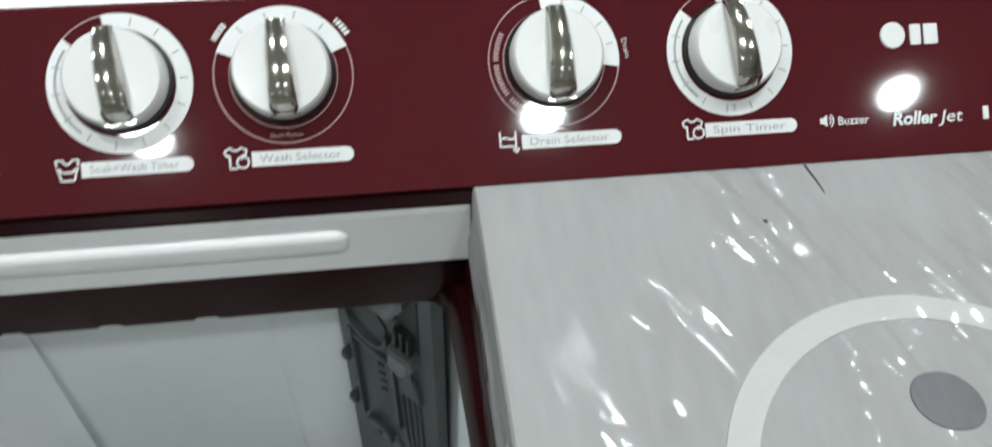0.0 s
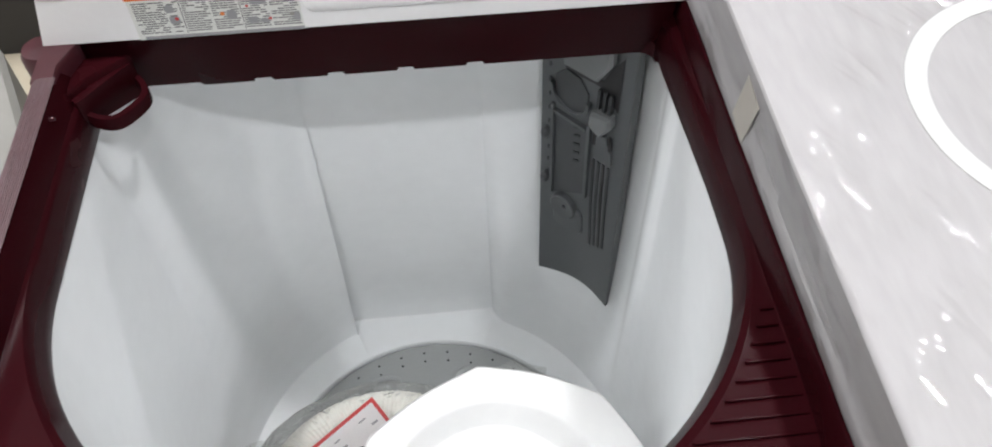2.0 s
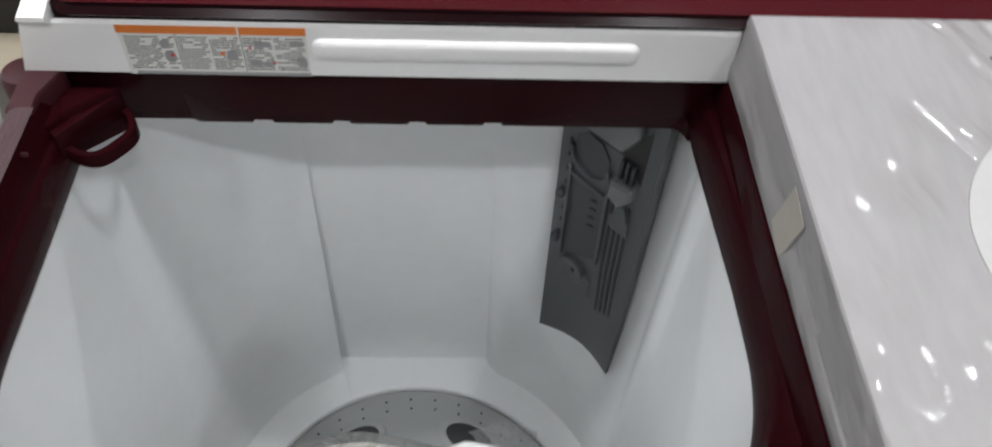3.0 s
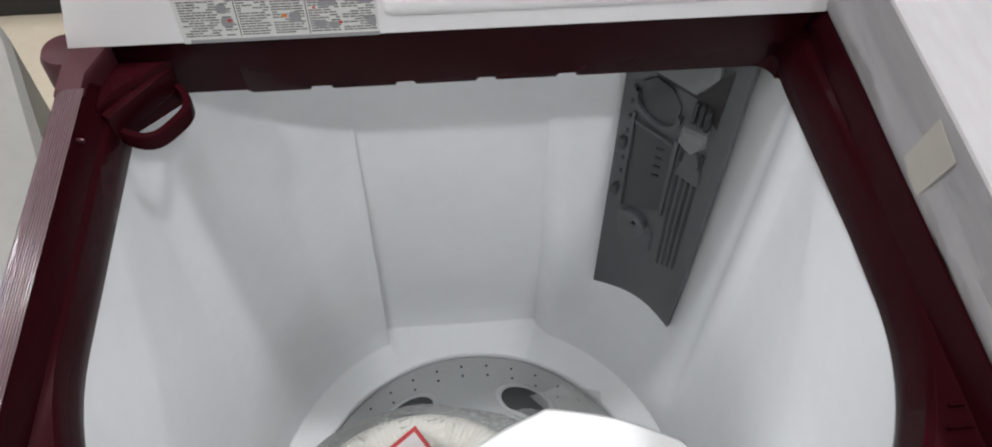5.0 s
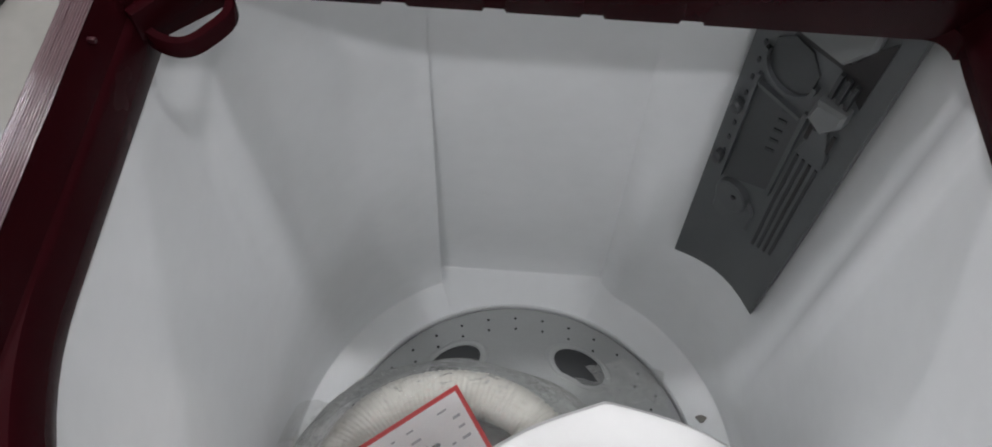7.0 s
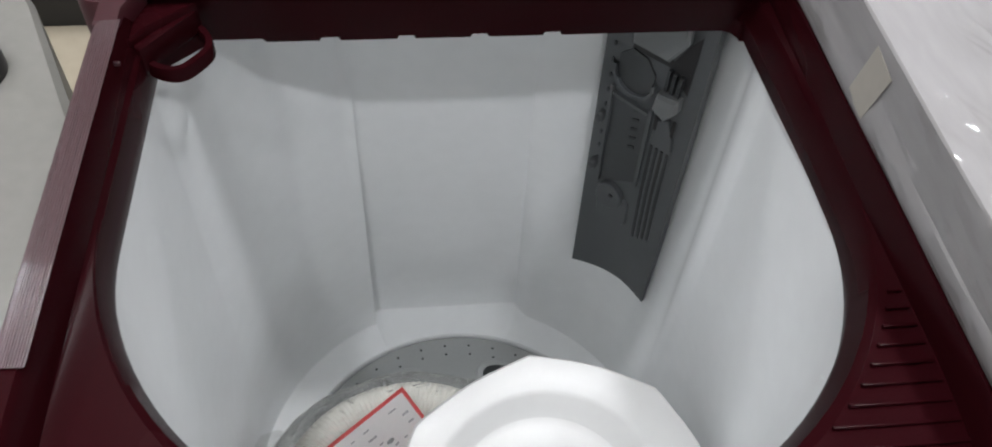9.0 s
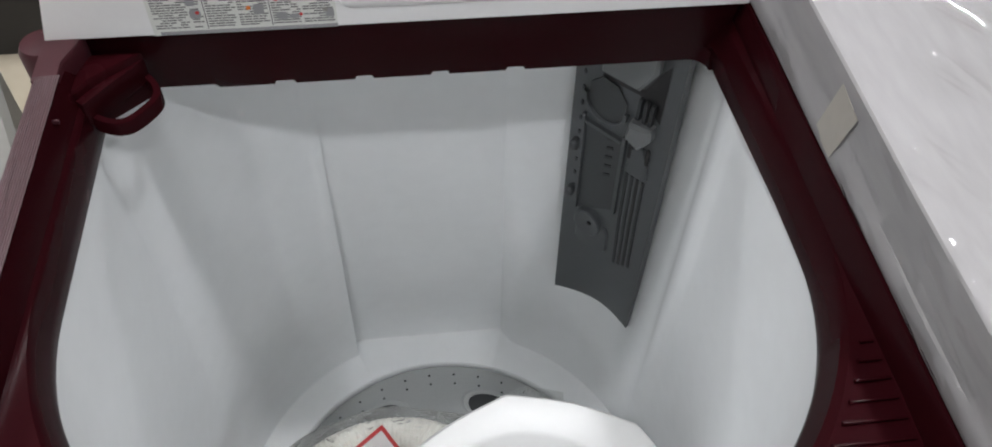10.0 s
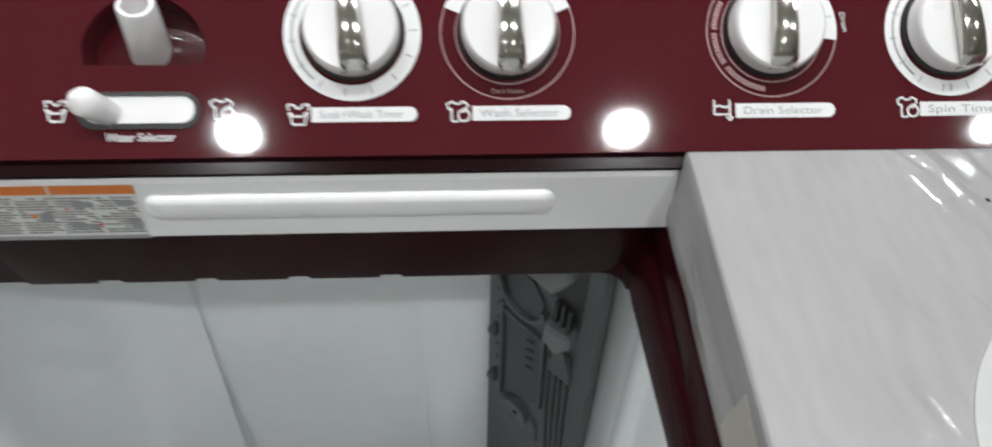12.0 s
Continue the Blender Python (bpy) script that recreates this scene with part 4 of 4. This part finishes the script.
sheet = part("wrap_sheet", bm, WRAP, cover, "wrinkled clear plastic over grey-white sheet", smooth=32)


def on_lid(u, v, h):
    return (u, v, lid_z(u, v) + h)


RCX, RCY = 0.1665, -0.1765
bm = bmesh.new()
NS = 120
L = []
for r, h in ((0.0820, 0.0002), (0.0822, 0.0006), (0.0880, 0.0007), (0.0943, 0.0006), (0.0945, 0.0002)):
    L.append([on_lid(RCX + r * math.cos(a), RCY + r * math.sin(a), h) for a in np.linspace(0, 2 * math.pi, NS, endpoint=False)])
rings(bm, L)
part("printed_ring", bm, WRAP_WHITE, cover, "white printed ring")
for cx, cy, rx, ry, tn in ((0.1715, -0.1335, 0.0145, 0.0130, -25), (0.1680, -0.1880, 0.0160, 0.0135, -15)):
    bm = bmesh.new()
    c, s = math.cos(radians(tn)), math.sin(radians(tn))
    L = []
    for k in (1.0, 0.98, 0.6, 0.2):
        L.append([on_lid(cx + k * (rx * math.cos(a) * c - ry * math.sin(a) * s), cy + k * (rx * math.cos(a) * s + ry * math.sin(a) * c), 0.0002 + 0.0004 * (k < 1)) for a in np.linspace(0, 2 * math.pi, 36, endpoint=False)])
    rings(bm, L, cap_last=True)
    part("printed_disc", bm, DISC_GREY, cover, "dark grey printed disc")
words("lettering", "Wind", 0.0148, (0.1245, -0.1835), WRAP_WHITE, cover, on_lid, width=0.0410, bold=0.035, turn=-1, h=0.0011)
words("lettering", "Jet", 0.0148, (0.1680, -0.1842), WRAP_WHITE, cover, on_lid, width=0.0220, turn=-1, h=0.0011)
for ob in list(bpy.data.objects):
    if ob.parent == cover and ob.name.startswith("lettering"):
        for v in ob.data.vertices:
            v.co -= Vector((0.18, -0.2, Z0))
bm = bmesh.new()
prism(bm, [(0.1625, -0.0015), (0.1632, -0.0015), (0.1650, -0.013), (0.1655, -0.021), (0.1645, -0.013)], 0.0002, 0.0008, on_lid)
part("wrap_tear", bm, BLACK, cover, smooth=0)
bm = bmesh.new()
prism(bm, [(0.1300, -0.0345), (0.1318, -0.0340), (0.1320, -0.0362), (0.1310, -0.0365)], 0.0002, 0.0006, on_lid)
part("speck", bm, BLACK, cover, smooth=0)
bm = bmesh.new()
prism(bm, [(-0.119, 0.008), (-0.127, 0.046), (-0.150, 0.042), (-0.141, 0.006)], 0.0010, 0.0014, lambda u, v, h: (-h, u, v))
part("tape", bm, SIDE_TAPE, cover, "piece of beige tape")

# ---- things lying in the tub ----
hose_thing = thing("drain_hose", "coiled ribbed beige hose in a clear plastic bag", "hose", (-0.25, -0.13, Z0 - 0.56))
bm = bmesh.new()
L = []
HC = Vector((-0.268, -0.118, -0.497))
for i in range(420):
    a = radians(-60 + 300 * i / 419)
    c = HC + Vector((0.100 * math.cos(a), 0.082 * math.sin(a), 0.006 * math.sin(a * 2) + 0.012 * math.sin(a)))
    rad = Vector((math.cos(a), math.sin(a), 0))
    r = 0.0208 + 0.0006 * math.sin(i * math.pi / 2)
    L.append([tuple(c + (rad * math.cos(t) + Vector((0, 0, 1)) * math.sin(t)) * r) for t in np.linspace(0, 2 * math.pi, 18, endpoint=False)])
rings(bm, L, True, True)
part("hose", bm, HOSE, hose_thing, "ribbed beige hose", smooth=70)
bm = bmesh.new()
L = []
for k in range(40):
    rho = 1.0 - 0.97 * k / 39
    loop = []
    for i in range(110):
        a = 2 * math.pi * i / 110
        edge = 1 + 0.07 * noise.noise((2.2 * math.cos(a), 2.2 * math.sin(a), 4.0))
        p = Vector((-0.258 + 0.168 * rho * edge * math.cos(a), -0.128 + 0.138 * rho * edge * math.sin(a), -0.558 + 0.108 * (1 - rho ** 11) * (1 - 0.22 * max(0.0, 1 - (rho / 0.62) ** 2))))
        fold = 0.018 * (0.3 - abs(noise.noise(p * 24))) + 0.008 * (0.3 - abs(noise.noise(p * 62)))
        loop.append((p.x + 0.5 * fold, p.y - 0.4 * fold, p.z + fold * (0.3 + 0.7 * rho)))
    L.append(loop)
rings(bm, L, cap_last=True)
part("clear_bag", bm, BAG, hose_thing, "crumpled clear plastic bag", smooth=50).visible_shadow = False
# crumpled, gathered ends of the bag
for ox, oy, oz, sx, lean in ((-0.118, -0.026, -0.425, 0.060, 0.5), (-0.400, -0.066, -0.475, 0.055, -0.4), (-0.160, -0.034, -0.455, 0.085, 0.1), (-0.375, -0.100, -0.462, 0.060, 0.2)):
    bm = bmesh.new()
    M = []
    for k in range(22):
        s = k / 21 - 0.5
        row = []
        for q in range(22):
            w = q / 21
            p = Vector((ox + sx * s * (1.2 - 0.5 * w) + lean * 0.02 * w, oy + 0.055 * (0.5 - w), oz - 0.045 + 0.05 * w - 0.04 * abs(s)))
            f = 0.4 - abs(noise.noise((s * 5 + ox * 40, w * 2.2, oy * 50)))
            row.append((p.x + 0.004 * f, p.y - 0.010 * f, p.z + 0.016 * f))
        M.append(row)
    rings(bm, M, closed=False)
    part("bag_fold", bm, BAG, hose_thing, smooth=50).visible_shadow = False

leaf = thing("leaflet", "white paper leaflet with red border and small print", "leaflet", (-0.29, -0.11, Z0 - 0.45))
LO = Vector((-0.2662, -0.0490, -0.4270))
LU = Vector((-0.085, -0.062, -0.012)).normalized()
LV = Vector((0.032, -0.044, -0.016)).normalized()
LN = LV.cross(LU).normalized()
if LN.z < 0:
    LN = -LN


def on_leaf(u, v, h):
    return tuple(LO + LU * u + LV * v + LN * (h + 0.003 * math.sin(u * 40) * math.sin(v * 30)))


def sheet_grid(u0, u1, v0, v1, h, n=8):
    bm = bmesh.new()
    L = [[on_leaf(u0 + (u1 - u0) * i / n, v0 + (v1 - v0) * j / n, h) for i in range(n + 1)] for j in range(n + 1)]
    rings(bm, L, closed=False)
    bmesh.ops.solidify(bm, geom=bm.faces[:], thickness=0.0006)
    return bm


part("cover_border", sheet_grid(0, 0.155, 0, 0.115, 0.0), RED, leaf, "red printed border")
part("cover_page", sheet_grid(0.004, 0.151, 0.004, 0.111, 0.0010), PAPER, leaf, "white printed page")
bm = bmesh.new()
rng = random.Random(8)
for k in range(11):
    u = 0.010
    while u < 0.140:
        w = rng.uniform(0.003, 0.011)
        if rng.random() < 0.62:
            v = 0.012 + 0.009 * k
            hgt = rng.uniform(0.0012, 0.0024)
            bm.faces.new([bm.verts.new(on_leaf(p, q, 0.0022)) for p, q in ((u, v), (u + w, v), (u + w, v + hgt), (u, v + hgt))])
        u += w + rng.uniform(0.002, 0.012)
part("print_bar", bm, PRINT_GREY, leaf, smooth=0)
bm = bmesh.new()
bm.faces.new([bm.verts.new(on_leaf(0.040 + 0.0042 * math.cos(a), 0.034 + 0.0022 * math.sin(a), 0.0023)) for a in np.linspace(0, 2 * math.pi, 12, endpoint=False)])
part("print_mark", bm, INK, leaf, smooth=0)

# white inner lid leaning in the tub
BC = Vector((-0.146, -0.237, -0.334))
BN = Vector((0.06, -0.36, 0.93)).normalized()
BU = (Vector((1, 0, 0)) - BN * BN.x).normalized()
BV = BN.cross(BU).normalized()
inner = thing("inner_lid", "white plastic inner spin lid with recessed centre, leaning in the tub", "lid", tuple(BC + Vector((0, 0, Z0 - 0.04))))


def on_inner(r, a, h):
    """Wavy-edged disc, shorter at its lower side where it leans on the tub wall."""
    out = min(1, max(0, (r - 0.106) / 0.026))
    turn_in = (a - 1.66 + math.pi / 8) % (math.pi / 4) - math.pi / 8
    side = math.cos(math.pi / 8) / math.cos(math.pi / 8 - abs(turn_in))
    k = 1 + (1.022 * side * (1 - 0.010 * math.cos(8 * turn_in)) - 1) * 0.72 * out
    x, y = math.cos(a) * r * k, math.sin(a) * r * k
    if y < 0:
        y *= 0.62
    return tuple(BC + BU * (x - 0.008 * (1 - out)) + BV * (y + 0.010 * (1 - out)) + BN * h)


turns = np.linspace(0, 2 * math.pi, 128, endpoint=False)
bm = bmesh.new()
L = [[on_inner(r, a, h) for a in turns] for r, h in
     ((0.134, -0.019), (0.139, -0.017), (0.1400, -0.005), (0.1385, -0.0015), (0.135, 0.0), (0.112, 0.002), (0.1015, 0.0018), (0.099, 0.0008), (0.0970, -0.001), (0.0900, -0.010), (0.0830, -0.0185), (0.0810, -0.0200))]
rings(bm, L)
rings(bm, [L[0], [on_inner(0.128, a, -0.014) for a in turns]])
part("rim", bm, LID_WHITE, inner, smooth=40)
bm = bmesh.new()
L = [[on_inner(r, a, h) for a in turns] for r, h in ((0.0815, -0.0197), (0.079, -0.0208), (0.075, -0.0210), (0.071, -0.0203), (0.06, -0.0195), (0.03, -0.0190), (0.005, -0.0190))]
rings(bm, L, cap_last=True)
part("recessed_centre", bm, LID_WHITE, inner, smooth=40)
bm = bmesh.new()
spot = thing("dirt_speck", "small brown dirt speck on the tub floor", "dirt", (-0.030, -0.018, Z0 - 0.56))
prism(bm, [(-0.030 + 0.005 * (1 + 0.3 * math.sin(3 * a)) * math.cos(a), -0.018 + 0.004 * math.sin(a)) for a in np.linspace(0, 2 * math.pi, 14, endpoint=False)], 0.0, 0.0012, flat(-0.5605), 0.0006)
part("speck", bm, TAPE, spot)

# ---- neighbours ----
nb = thing("neighbour_machine", "pale grey appliance standing beside the washing machine", "appliance", (-0.75, -0.2, 0))
bm = bmesh.new()
prism(bm, [(-0.97, -0.50), (-0.455, -0.50), (-0.455, -0.06), (-0.495, 0.031), (-0.550, 0.158), (-0.575, 0.195), (-0.62, 0.21), (-0.97, 0.21)], -0.89, -0.122, flat(0), 0.006)
part("body", bm, NEIGHBOUR_GREY, nb)
bm = bmesh.new()
rings(bm, [[(-0.578 + r * math.cos(a), 0.068 + r * math.sin(a), z) for a in np.linspace(0, 2 * math.pi, 32, endpoint=False)] for r, z in ((0.030, -0.1225), (0.030, -0.108), (0.026, -0.102), (0.01, -0.100))], True, True)
part("knob", bm, BLACK, nb, "round black knob")
plinth = thing("display_counter", "black display counter on the beige floor behind the machine", "counter", (-0.4, 1.5, 0))
bm = box(bmesh.new(), -2.2, 1.4, 1.13, 1.9, -0.9, 0.10, 0.006)
part("counter_body", bm, STOOL_BLACK, plinth)
bm = box(bmesh.new(), -2.22, 1.42, 1.11, 1.92, 0.10, 0.13, 0.006)
part("counter_top", bm, STOOL_BLACK, plinth)

# ---- floor tiles, 0.6 m ----
bm = box(bmesh.new(), -0.2985, 0.2985, -0.2985, 0.2985, -0.010, 0.0, 0.0015, segments=1)
tile = part("tile", bm, FLOOR_TILE, None, lift=False, smooth=0)
tile.parent = floor
k = 0
for i in range(11):
    for j in range(11):
        x, y = X0 + 0.3 + 0.6 * i + 0.05, Y0 + 0.3 + 0.6 * j
        if k == 0:
            tile.location = (x, y, 0)
        else:
            t = new("tile", tile.data)
            t.parent = floor
            t.location = (x, y, 0)
        k += 1
